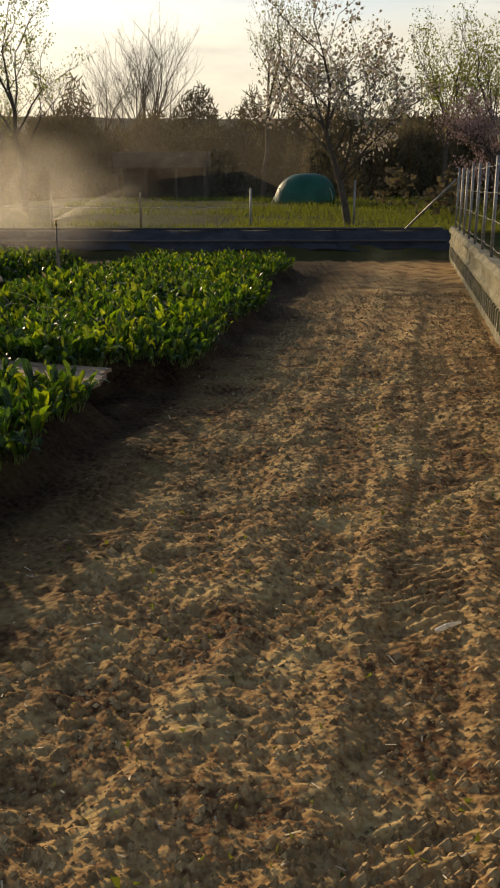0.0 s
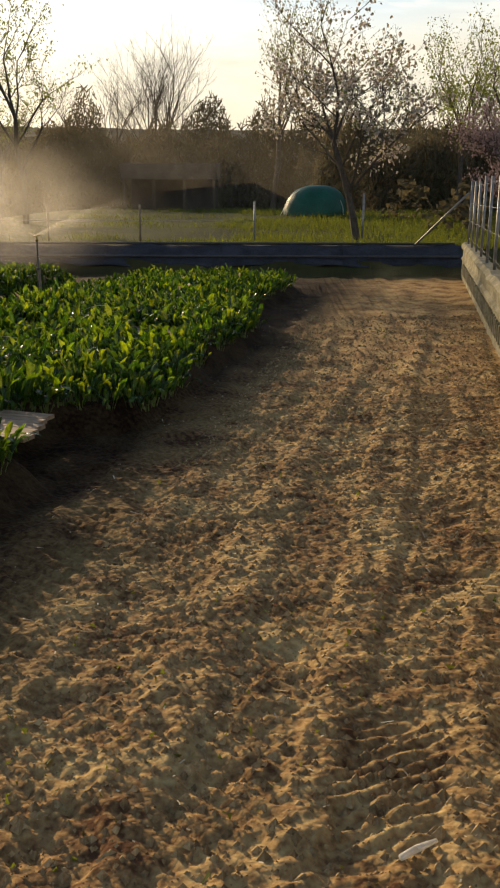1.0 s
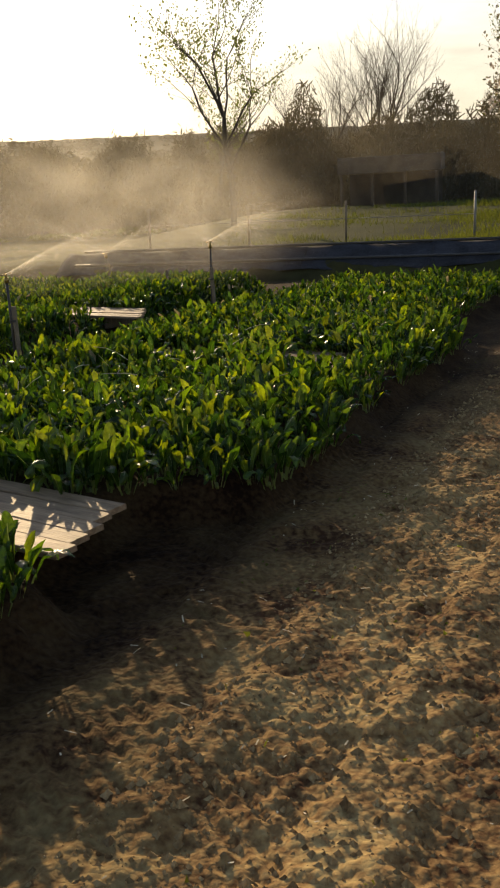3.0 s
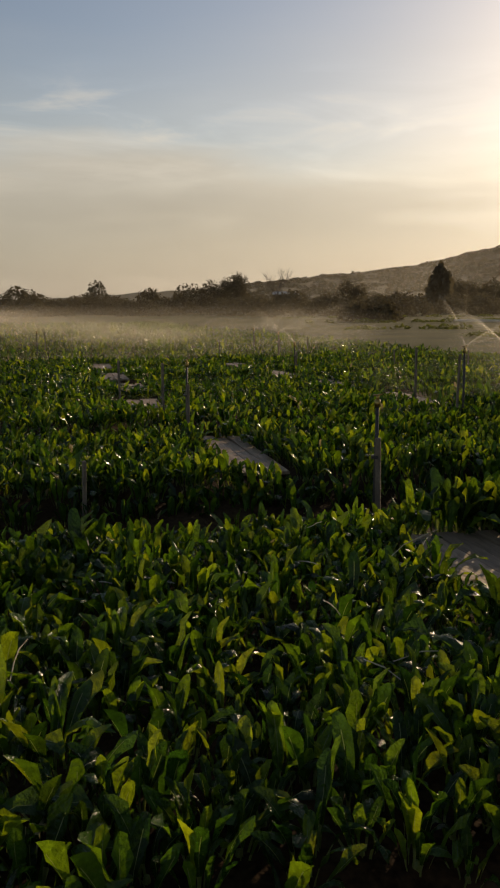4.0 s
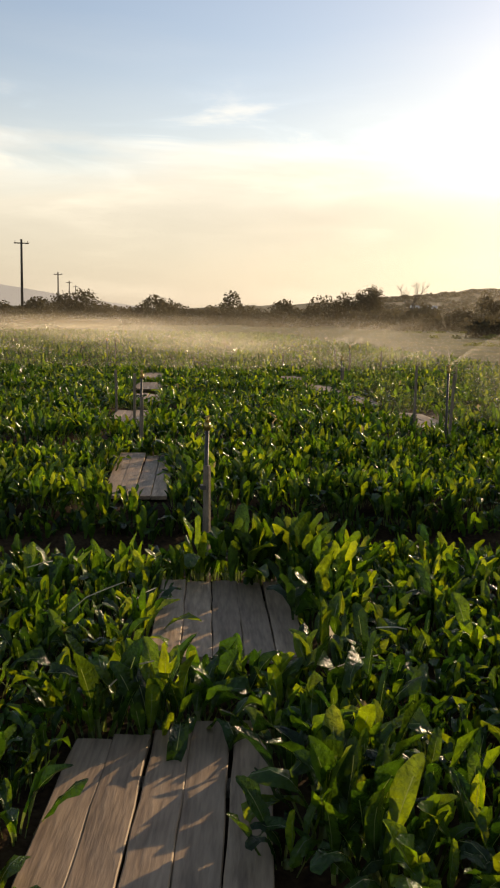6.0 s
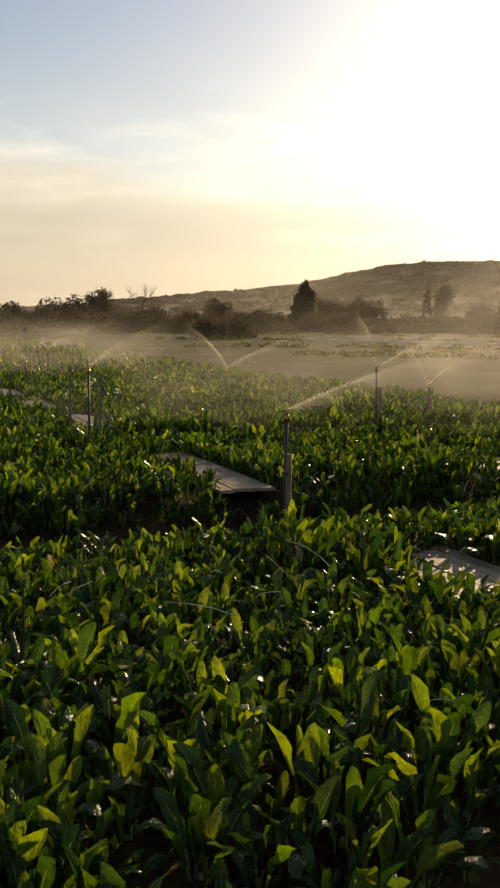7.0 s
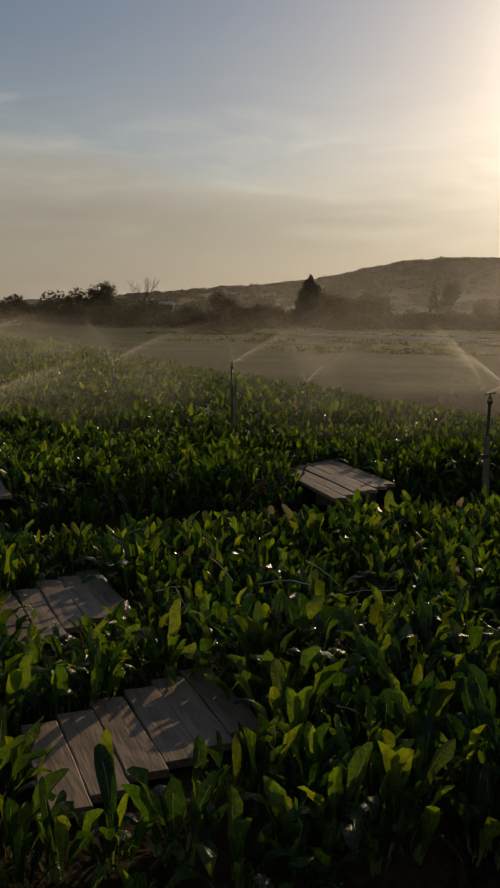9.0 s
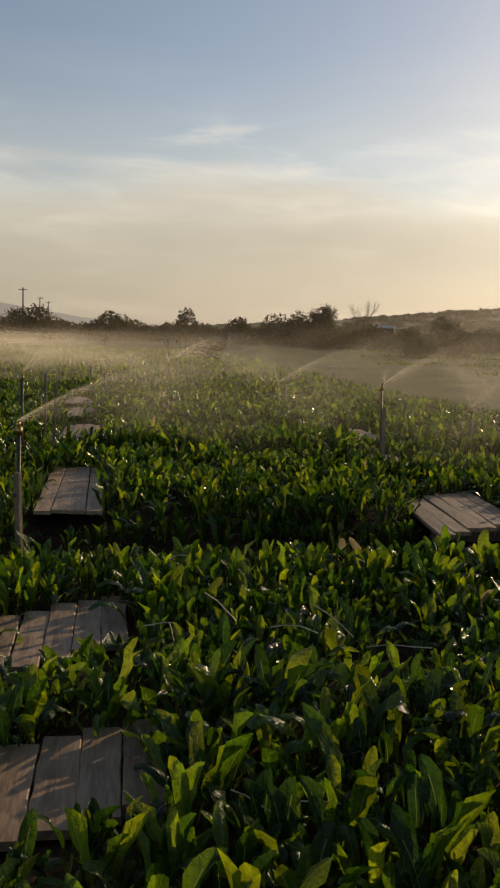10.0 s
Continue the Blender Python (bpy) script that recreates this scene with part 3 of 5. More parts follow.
def mulch_bank():
    root = new("mulch_film")
    root.location = (-2.2, 22.4, 0.0)
    tagged(root, "black plastic film draped in panels over a low earth bank", "plastic sheet")
    rows_, n = 7, 20
    for panel in range(5):
        xa, xb = -9.0 + panel * 2.72, -9.0 + (panel + 1) * 2.72 + 0.12
        verts, faces = [], []
        for j in range(rows_):
            f = 0.3 + 0.7 * j / (rows_ - 1)
            y0, z0 = 21.75 + 1.35 * f, 0.02 + 0.56 * float(smooth01(0.0, 1.0, np.array(f)))
            for i in range(n):
                x = xa + (xb - xa) * i / (n - 1)
                wob = 0.05 * math.sin(x * 2.3 + j) + 0.03 * math.sin(x * 7.1 + 2.0 * j)
                verts.append((x + 2.2, y0 + wob - 22.4, z0 + 0.03 + 0.008 * (panel % 2) + 0.025 * math.sin(x * 3.7 + 5 * f)))
        for j in range(rows_ - 1):
            for i in range(n - 1):
                q = j * n + i
                faces.append((q, q + 1, q + n + 1, q + n))
        ob = new("film_panel", mesh_of("film_panel", verts, faces, M_PLASTIC))
        ob.parent = root
        ob.modifiers.new("thick", "SOLIDIFY").thickness = 0.006
    for yy, zz in ((22.35, 0.37), (22.95, 0.63)):
        pts = [Vector((-8.6 + i * 0.55, yy + 0.03 * math.sin(i * 0.85), zz)) for i in range(25)]
        tagged(new("irrigation_pipe", sweep_mesh("irrigation_pipe", pts, 0.03, M_PIPE)), "dark irrigation pipe lying along the film-covered bank", "pipe", group="irrigation pipes")


mulch_bank()

WALL_A, WALL_B = Vector((1.06, 0.0, 0.0)), Vector((4.52, 21.7, 0.0))   # foot of the wall's path side
WALL_DIR = (WALL_B - WALL_A).normalized()
WALL_OUT = Vector((WALL_DIR.y, -WALL_DIR.x, 0))


def boundary_wall():
    length, h, thick = (WALL_B - WALL_A).length, 0.72, 0.2
    n = 260
    verts, faces = [], []
    prof = [(0.0, -0.05), (0.0, 0.12), (0.015, 0.34), (-0.012, 0.375), (-0.012, 0.41), (0.02, 0.44), (0.02, 0.6), (-0.02, 0.615),
            (-0.025, 0.66), (0.03, h), (thick - 0.02, h - 0.01), (thick, 0.6), (thick, -0.05)]
    k = len(prof)
    for i in range(n):
        s = length * i / (n - 1)
        for j, (o, z) in enumerate(prof):
            w = 0.02 * (noise.noise(Vector((s * 2.1, j * 0.9, 3.0)))) + 0.012 * noise.noise(Vector((s * 9, j * 1.7, 8.0)))
            p = WALL_A + WALL_DIR * s + WALL_OUT * (o + w)
            verts.append((p.x, p.y, z + (0.03 * noise.noise(Vector((s * 1.3, 1.0, 4.0))) if z > 0.5 else 0)))
    for i in range(n - 1):
        for j in range(k - 1):
            a = i * k + j
            faces.append((a, a + k, a + k + 1, a + 1))
    faces.append(tuple(range(k)))
    faces.append(tuple((n - 1) * k + j for j in range(k - 1, -1, -1)))
    ob = new("boundary_wall", mesh_of("boundary_wall", verts, faces, M_WALL, smooth=False))
    tagged(ob, "low mossy concrete boundary wall beside the soil path", "wall", kind="structure")
    # worn upright ribs low on the face
    for i in range(60):
        s = 6.0 + i * 0.255
        bm = bmesh.new()
        p = WALL_A + WALL_DIR * s - WALL_OUT * 0.004
        ang = math.atan2(WALL_DIR.y, WALL_DIR.x)
        box_into(bm, 0.06, 0.035, 0.22, Matrix.Translation((p.x, p.y, 0.22)) @ Matrix.Rotation(ang, 4, "Z"), 0.008)
        part("concrete_rib", bm, M_WALL, ob)
    return ob


boundary_wall()


def fence():
    root = new("wire_fence")
    tagged(root, "wire fence of thin galvanised posts on the concrete wall", "fence")
    spots = []
    for i in range(11):
        s = 6.6 + i * 1.5
        p = WALL_A + WALL_DIR * s + WALL_OUT * 0.1
        spots.append(p)
        bm = bmesh.new()
        tube_into(bm, (p.x, p.y, 0.6), (p.x + 0.01, p.y, 1.98 + 0.03 * math.sin(i * 2.1)), 0.024, 0.024, 8)
        part("post", bm, M_STEEL, root, smooth=True)
    for z in (0.85, 1.2, 1.55, 1.9):
        run = []
        for a, b in zip(spots[:-1], spots[1:]):
            mid = (a + b) / 2
            run += [Vector((a.x, a.y, z)), Vector((mid.x, mid.y, z - 0.02))]
        run.append(Vector((spots[-1].x, spots[-1].y, z)))
        new("wire", sweep_mesh("wire", run, 0.003, M_STEEL, 5)).parent = root
    end = spots[-1]
    bm = bmesh.new()
    tube_into(bm, (end.x - 0.05, end.y + 0.05, 1.75), (end.x - 0.9, end.y + 1.6, 0.6), 0.025, 0.025, 8)
    part("strut", bm, M_STEEL, root, "leaning brace of the end post", smooth=True)


fence()

# ---- boards laid across the beds ----


def plank_mesh(length, width, thick, seed):
    r = random.Random(seed)
    nseg = 8
    verts, faces = [], []
    for i in range(nseg + 1):
        f = i / nseg
        x = f * length + (r.uniform(-0.012, 0.012) if i in (0, nseg) else 0)
        cup, warp = r.uniform(-0.002, 0.003), 0.004 * math.sin(f * math.pi + seed)
        wa, wb = width / 2 + r.uniform(-0.003, 0.003), width / 2 + r.uniform(-0.003, 0.003)
        c = 0.004
        verts += [(x, -wa, warp), (x, -wa, thick - c + warp), (x, -wa + c, thick + warp), (x, 0, thick + cup + warp),
                  (x, wb - c, thick + warp), (x, wb, thick - c + warp), (x, wb, warp)]
    for i in range(nseg):
        for j in range(7):
            a, b = i * 7 + j, i * 7 + (j + 1) % 7
            faces.append((a, b, b + 7, a + 7))
    faces.append(tuple(range(6, -1, -1)))
    faces.append(tuple(nseg * 7 + j for j in range(7)))
    return mesh_of("plank", verts, faces, M_PLANK, smooth=False)


# near end (x, y) of the middle line, heading of the planks, length, planks, stagger a plank along the length, plank width
BOARDS = [
    ((-1.16, 6.90), 161.0, 1.20, 5, -0.045, 0.125), ((-2.86, 7.66), 164.0, 1.10, 5, 0.0, 0.13),
    ((-6.31, 7.97), 165.0, 2.15, 4, 0.01, 0.125), ((-10.85, 8.75), 163.0, 1.8, 4, 0.0, 0.13), ((-13.65, 9.60), 164.0, 1.7, 4, 0.0, 0.125),
    ((-16.35, 10.25), 164.0, 1.6, 4, 0.0, 0.125), ((-19.45, 11.00), 164.0, 1.6, 4, 0.0, 0.125),
    ((-0.72, 11.11), 168.0, 0.58, 6, -0.062, 0.13), ((-2.07, 11.38), 169.0, 0.74, 5, -0.08, 0.12),
    ((-5.20, 11.90), 169.0, 2.25, 4, 0.0, 0.125), ((-9.85, 12.72), 168.0, 1.7, 4, 0.0, 0.125), ((-12.85, 13.15), 168.0, 1.7, 4, 0.0, 0.125),
    ((-15.45, 13.60), 168.0, 1.6, 4, 0.0, 0.125), ((-18.15, 14.10), 168.0, 1.6, 4, 0.0, 0.125),
    ((-4.00, 14.76), 164.0, 1.4, 6, -0.09, 0.125), ((-6.70, 15.65), 168.0, 1.3, 3, 0.0, 0.125), ((-9.25, 16.55), 168.0, 1.7, 4, 0.0, 0.125),
    ((-7.30, 5.15), 168.0, 1.85, 4, 0.0, 0.125), ((-18.85, 6.95), 168.0, 1.8, 4, 0.0, 0.125),
]


def board_walk(spot, heading, length, count, stagger, width, seed):
    top = 0.24
    root = new("plank_walkway")
    root.matrix_world = pose(spot[0], spot[1], 0, 0, 0, heading)
    tagged(root, "worn grey wooden planks laid over bearers across the chard bed", "walkway", group="plank walkways")
    r = random.Random(seed)
    gap = 0.004
    for b in (0.3, 0.75):
        bm = bmesh.new()
        box_into(bm, 0.07, count * (width + gap) - 0.22, 0.16, Matrix.Translation((length * b, 0, top - 0.028 - 0.08)), 0.006)
        part("bearer", bm, M_WOOD, root)
    shared = [plank_mesh(length, width, 0.028, seed * 10 + k) for k in range(min(3, count))]
    for i in range(count):
        p = new("plank", shared[i % len(shared)])
        p.parent = root
        off = (i - (count - 1) / 2)
        p.matrix_basis = pose(-off * stagger + r.uniform(-0.015, 0.015), -off * (width + gap), top - 0.028 + r.uniform(-0.002, 0.004), 0, r.uniform(-0.3, 0.3), r.uniform(-0.4, 0.4))
    return root


for k, row in enumerate(BOARDS):
    board_walk(*row, seed=k + 1)


def on_board(x, y):
    """Whether a plant would stand on a walkway or hide its near end."""
    for k, ((bx, by), heading, length, count, stagger, width) in enumerate(BOARDS):
        c, s = math.cos(radians(heading)), math.sin(radians(heading))
        dx, dy = x - bx, y - by
        a, b = dx * c + dy * s, -dx * s + dy * c
        clear = 0.22 if bx > -3.5 else 0.25
        if -clear < a - stagger * b / (width + 0.006) < length + 0.02 and abs(b) < count * (width + 0.006) / 2 + 0.02:
            return True
    return False


# ---- chard ----


def behind_board(x, y):
    """Whether a plant stands close behind a walkway, on the sun's side of it."""
    return any(on_board(x + 0.55 * d, y - 0.83 * d) for d in (0.15, 0.3, 0.45))


def leaf_arrays(length, width, stalk, bend, fold, wave, seed, segs=6, across=(-1.0, -0.5, 0.0, 0.5, 1.0)):
    """One leaf standing up from the origin and bending over towards +x: stalk, then a long spoon-shaped blade with ruffled margins."""
    r = random.Random(seed)
    verts, faces, mats = [], [], []
    total = stalk + length
    x = y = z = 0.0
    ang, side = radians(r.uniform(0, 8)), radians(r.uniform(-6, 6))
    steps = segs + 2
    twist = radians(r.uniform(-40, 40))
    fa, fb, pa, pb_ = r.uniform(9, 14), r.uniform(9, 14), r.uniform(0, 6), r.uniform(0, 6)
    for i in range(steps + 1):
        f = min(i, steps - 1) / (steps - 1) * 0.955 if i < steps else 1.0
        if i:
            d = total * (f - f0)
            ang += radians(bend) * (f - f0) * (0.1 + 2.7 * f * f) + radians(r.uniform(-4, 4))
            side += radians(r.uniform(-5, 5))
            x += d * math.sin(ang)
            y += d * math.sin(side)
            z += d * math.cos(ang)
        f0 = f
        t = max(0.0, (f * total - stalk * 0.75) / (total - stalk * 0.75))
        w = width / 2 * 1.1 * t ** 0.62 * max(0.0, 1 - t ** 5.0) ** 0.6
        w = max(0.007 if i < steps else 0.004, w)
        nx_, nz_ = -math.cos(ang), math.sin(ang)
        tw = twist * f
        for s in across:
            ruffle = math.sin(t * (fa if s < 0 else fb) + (pa if s < 0 else pb_))
            cup = fold * w * abs(s) ** 1.5 + wave * w * abs(s) ** 2 * ruffle + r.uniform(-0.06, 0.06) * w * (abs(s) > 0.1)
            ly, ln = s * w * math.cos(tw) * (1 - 0.25 * abs(fold) * abs(s)), s * w * math.sin(tw) + cup
            verts.append((x + nx_ * ln, y + ly, z + nz_ * ln))
    k = len(across)
    for i in range(steps):
        for j in range(k - 1):
            q = i * k + j
            faces.append((q, q + 1, q + k + 1, q + k))
            rib = across[j + 1] - across[j] < 0.2 and i < steps - 2
            mats.append(1 if rib or (i + 1) / steps * total < stalk else 0)
    return verts, faces, mats


RIBBED = (-1.0, -0.5, -0.045, 0.045, 0.5, 1.0)
LEAF_KINDS = []
for k, (ln, wd, st, bend, fold, wave) in enumerate((
        (0.23, 0.086, 0.08, 14, 0.45, 0.3), (0.25, 0.092, 0.09, 32, 0.35, 0.35), (0.19, 0.070, 0.07, 6, 0.5, 0.25), (0.24, 0.088, 0.08, 95, -0.3, 0.45),
        (0.22, 0.084, 0.10, 22, -0.35, 0.35), (0.26, 0.080, 0.08, 10, 0.4, 0.3), (0.22, 0.072, 0.11, 130, 0.4, 0.55), (0.20, 0.086, 0.09, 4, 0.3, 0.3),
        (0.25, 0.076, 0.09, 60, 0.6, 0.45), (0.24, 0.082, 0.09, 115, 0.5, 0.6), (0.21, 0.07, 0.1, 150, -0.4, 0.7), (0.17, 0.064, 0.06, 18, 0.5, 0.35), (0.21, 0.078, 0.09, 48, 0.5, 0.5), (0.23, 0.090, 0.08, 16, 0.6, 0.4))):
    LEAF_KINDS.append(leaf_arrays(ln, wd, st, bend, fold, wave, 50 + k, across=RIBBED))
LEAF_MID = [leaf_arrays(ln, wd, 0.09, bend, fold, 0.35, 120 + k, segs=4, across=(-1.0, 0.0, 1.0)) for k, (ln, wd, bend, fold) in enumerate(
    ((0.22, 0.086, 14, 0.4), (0.23, 0.09, 38, 0.4), (0.19, 0.074, 6, 0.5), (0.22, 0.086, 90, -0.4), (0.24, 0.082, 10, 0.5), (0.2, 0.08, 26, -0.4), (0.21, 0.08, 60, 0.5)))]
LEAF_LOW = [leaf_arrays(ln, wd, 0.08, bend, 0.4, 0.35, 80 + k, segs=2, across=(-1.0, 0.0, 1.0)) for k, (ln, wd, bend) in enumerate(
    ((0.21, 0.09, 20), (0.22, 0.1, 50), (0.18, 0.082, 10), (0.21, 0.096, 95), (0.2, 0.09, 35)))]


def leaf_mesh(kind, k):
    me = mesh_of("leaf", kind[0], kind[1], [M_LEAF, M_STALK])
    me.polygons.foreach_set("material_index", kind[2])
    return me


LEAF_MESH = [leaf_mesh(kind, k) for k, kind in enumerate(LEAF_KINDS)]


def plant_plan(seed, n, spread=1.0):
    """Poses of the leaves of one plant: outer leaves lean out, inner ones stand."""
    r = random.Random(seed)
    rows_ = []
    for i in range(n):
        out = (i + 0.5) / n
        turn = i * 137.5 + r.uniform(-25, 25)
        lean = (-5 + 30 * out ** 1.5 * spread) + r.uniform(-7, 7)
        size = r.choice((0.65, 0.8, 0.9, 0.95, 1.0, 1.1)) * r.uniform(0.92, 1.08)
        rad = 0.015 + 0.06 * out
        m = pose(rad * math.cos(radians(turn)), rad * math.sin(radians(turn)), -0.01, 0, 0, turn) @ pose(0, 0, 0, r.uniform(-8, 8), lean, r.uniform(-30, 30)) @ Matrix.Scale(size, 4)
        rows_.append((r.randrange(100), m))
    return rows_


def crop_spots(u0, u1, v0, v1, pitch, seed):
    r = np.random.default_rng(seed)
    us, vs = np.arange(u0, u1, pitch), np.arange(v0, v1, pitch)
    U, V = np.meshgrid(us, vs)
    U = U + r.uniform(-0.42, 0.42, U.shape) * pitch
    V = V + r.uniform(-0.42, 0.42, V.shape) * pitch
    U, V = U.ravel(), V.ravel()
    thin = value_noise(U * 1.3, V * 1.3, 71) * 0.6 + value_noise(U * 3.1, V * 3.1, 72) * 0.4
    keep = r.random(len(U)) < 0.35 + 1.6 * thin
    return np.stack([U[keep], V[keep]], -1)


def chard_near():
    kinds = []
    for k in range(6):
        base = bmesh.new()
        bmesh.ops.create_cone(base, cap_ends=True, segments=7, radius1=0.022, radius2=0.012, depth=0.05, matrix=Matrix.Translation((0, 0, 0.0)))
        root = part("chard_plant", base, M_STALK, smooth=True)
        tagged(root, "leafy green chard plant with glossy upright leaves", "chard", group="chard plants in the near bed")
        for kind, m in plant_plan(200 + k, 9):
            lf = new("leaf", LEAF_MESH[kind % len(LEAF_MESH)])
            lf.parent = root
            lf.matrix_basis = m
        kinds.append(root)
    r = random.Random(5)
    used = set()
    spots = [(u, v) for u, v in crop_spots(3.4, 14.5, 2.1, 6.1, 0.142, 3) if near_edge(u) - 0.04 < v < (6.1 if u < 8.5 else 5.8)]
    spots.sort(key=lambda s: s[1])
    near, rest = [], []
    for u, v in spots:
        x, y = bed(u, v)
        if on_board(x, y):
            continue
        (near if v < 3.4 and 4.6 < u < 13.4 and len(near) < 298 else rest).append((u, v))
    for i, (u, v) in enumerate(near):
        x, y = bed(u, v)
        size = r.uniform(0.54, 0.86) * ((1.45 if u < 8.5 else 1.12) if behind_board(x, y) else 1.0)
        m = pose(x, y, floor_z(x, y), 0, 0, r.uniform(0, 360)) @ Matrix.Scale(size, 4)
        if i < len(kinds):
            kinds[i].matrix_basis = m
        else:
            ob = copy_thing(kinds[i % len(kinds)], m)
            ob.scale = [size] * 3
    return rest


def join_plants(name, spots, kinds, plans, scale_range, label, seed, dry=0.003, far=False):
    """Many plants in one mesh."""
    r = random.Random(seed)
    V, Fc, MI, base = [], [], [], 0
    arr = [(np.array(k[0]), np.array(k[1]), np.array(k[2])) for k in kinds]
    xy = np.array([bed(u, v) for u, v in spots])
    hz = ground_height(xy[:, 0], xy[:, 1])
    tall = 0.6 * value_noise(xy[:, 0] * 0.9, xy[:, 1] * 0.9, 73) + 0.4 * value_noise(xy[:, 0] * 3.0, xy[:, 1] * 3.0, 74)
    for i, (x, y) in enumerate(xy):
        lush = 0.58 + 0.8 * tall[i] if far else (0.7 + 0.56 * tall[i]) * ((1.4 if spots[i][0] < 8.5 else 1.1) if spots[i][1] < 6.3 and behind_board(x, y) else 1.0)
        whole = pose(x, y, hz[i], 0, 0, r.uniform(0, 360)) @ Matrix.Scale(r.uniform(*scale_range) * lush, 4)
        for kind, m in plans[r.randrange(len(plans))]:
            vs, fs, ms = arr[kind % len(arr)]
            mm = np.array(whole @ m)
            V.append(vs @ mm[:3, :3].T + mm[:3, 3])
            Fc.append(fs + base)
            MI.append(np.where(r.random() < dry, 2, ms))
            base += len(vs)
    V, Fc, MI = np.concatenate(V), np.concatenate(Fc), np.concatenate(MI)
    me = mesh_of(name, V, Fc, [M_LEAF, M_STALK, M_DRYLEAF])
    me.polygons.foreach_set("material_index", MI.astype(np.int32))
    return tagged(new(name, me), label, "chard", kind="stuff")


rest_of_near = chard_near()
FULL = [plant_plan(300 + k, 9) for k in range(8)]
LEAN = [plant_plan(400 + k, 9, 1.7) for k in range(8)]
FAR = [plant_plan(500 + k, 7, 2.2) for k in range(8)]
first_bed = rest_of_near + [(u, v) for u, v in crop_spots(14.5, BED_END, 2.75, 5.7, 0.175, 8)] + [(u, v) for u, v in crop_spots(2.0, 3.6, 2.75, 5.7, 0.175, 9)]
first_bed = [s for s in first_bed if not on_board(*bed(*s))]
close_by = [s for s in first_bed if s[1] < 4.5 and 3.6 < s[0] < 13.5]
away = [s for s in first_bed if not (s[1] < 4.5 and 3.6 < s[0] < 13.5)]
join_plants("chard_crop", close_by, LEAF_KINDS, FULL, (0.58, 0.86), "dense bed of glossy green chard beside the path", 21)
join_plants("chard_crop", away, LEAF_MID, FULL, (0.58, 0.86), "dense bed of glossy green chard beside the path", 22)
for k, (a, b) in enumerate(BEDS[1:]):
    lo = 3.5 - 0.27 * a
    if k == 0:
        sp = crop_spots(lo, BED_END, a - 0.2, b + 0.2, 0.145, 30 + k)
    elif k < 5:
        sp = crop_spots(lo, BED_END, a - 0.25, b + 0.25, 0.185, 30 + k)
    else:
        sp = crop_spots(lo, BED_END, a - 0.3, b + 0.3, 0.26 + 0.018 * k, 30 + k)
    sp = [(u, v) for u, v in sp if not on_board(*bed(u, v))]
    join_plants("chard_crop", sp, LEAF_MID if k < 2 else LEAF_LOW, FULL if k == 0 else (LEAN if k < 5 else FAR), (0.6, 0.9) if k < 5 else (0.75, 1.1),
                "row of green chard on a raised bed", 60 + k, far=k > 0)

# ---- sprinklers and stakes ----


def sprinkler(x, y, top, seed, stake=True):
    z = floor_z(x, y)
    r = random.Random(seed)
    root = new("sprinkler")
    root.location = (x, y, z)
    tagged(root, "dark riser pipe with brass sprinkler head and wooden stake", "sprinkler", group="field sprinklers")
    h = top - z
    lean = Vector((r.uniform(-0.02, 0.02), r.uniform(-0.02, 0.02), 0))
    bm = bmesh.new()
    tube_into(bm, (0, 0, -0.03), (lean.x, lean.y, h - 0.07), 0.014, 0.013, 10)
    part("riser", bm, M_PIPE, root, smooth=True)
    bm = bmesh.new()
    tube_into(bm, (lean.x, lean.y, h - 0.08), (lean.x, lean.y, h - 0.03), 0.022, 0.02, 10)
    tube_into(bm, (lean.x, lean.y, h - 0.03), (lean.x, lean.y, h), 0.012, 0.009, 8)
    head = part("head", bm, M_BRASS, root, "small brass impact head", smooth=True)
    bm = bmesh.new()
    tube_into(bm, (lean.x - 0.05, lean.y, h - 0.005), (lean.x + 0.05, lean.y, h + 0.012), 0.006, 0.006, 6)
    part("nozzle_arm", bm, M_BRASS, head, smooth=True)
    if stake:
        bm = bmesh.new()
        box_into(bm, 0.04, 0.035, h * 0.72, Matrix.Translation((0.035, 0.01, h * 0.36 - 0.02)) @ pose(0, 0, 0, r.uniform(-2, 2), r.uniform(-2, 2), r.uniform(0, 90)), 0.004)
        part("stake", bm, M_WOOD, root)
        bm = bmesh.new()
        tube_into(bm, (0.015, 0.0, h * 0.55), (0.015, 0.0, h * 0.55 + 0.025), 0.034, 0.034, 10)
        part("tie", bm, M_PIPE, root)
    return root


def cane(x, y, top, seed, thick=0.028):
    z = floor_z(x, y)
    r = random.Random(seed)
    bm = bmesh.new()
    h = top - z
    box_into(bm, thick, thick, h + 0.05, Matrix.Translation((x, y, z + h / 2 - 0.025)) @ pose(0, 0, 0, r.uniform(-2, 2), r.uniform(-2, 2), r.uniform(0, 90)), 0.003)
    return tagged(part("stake", bm, M_WOOD), "pale weathered wooden stake standing in the furrow", "stake", group="field stakes")


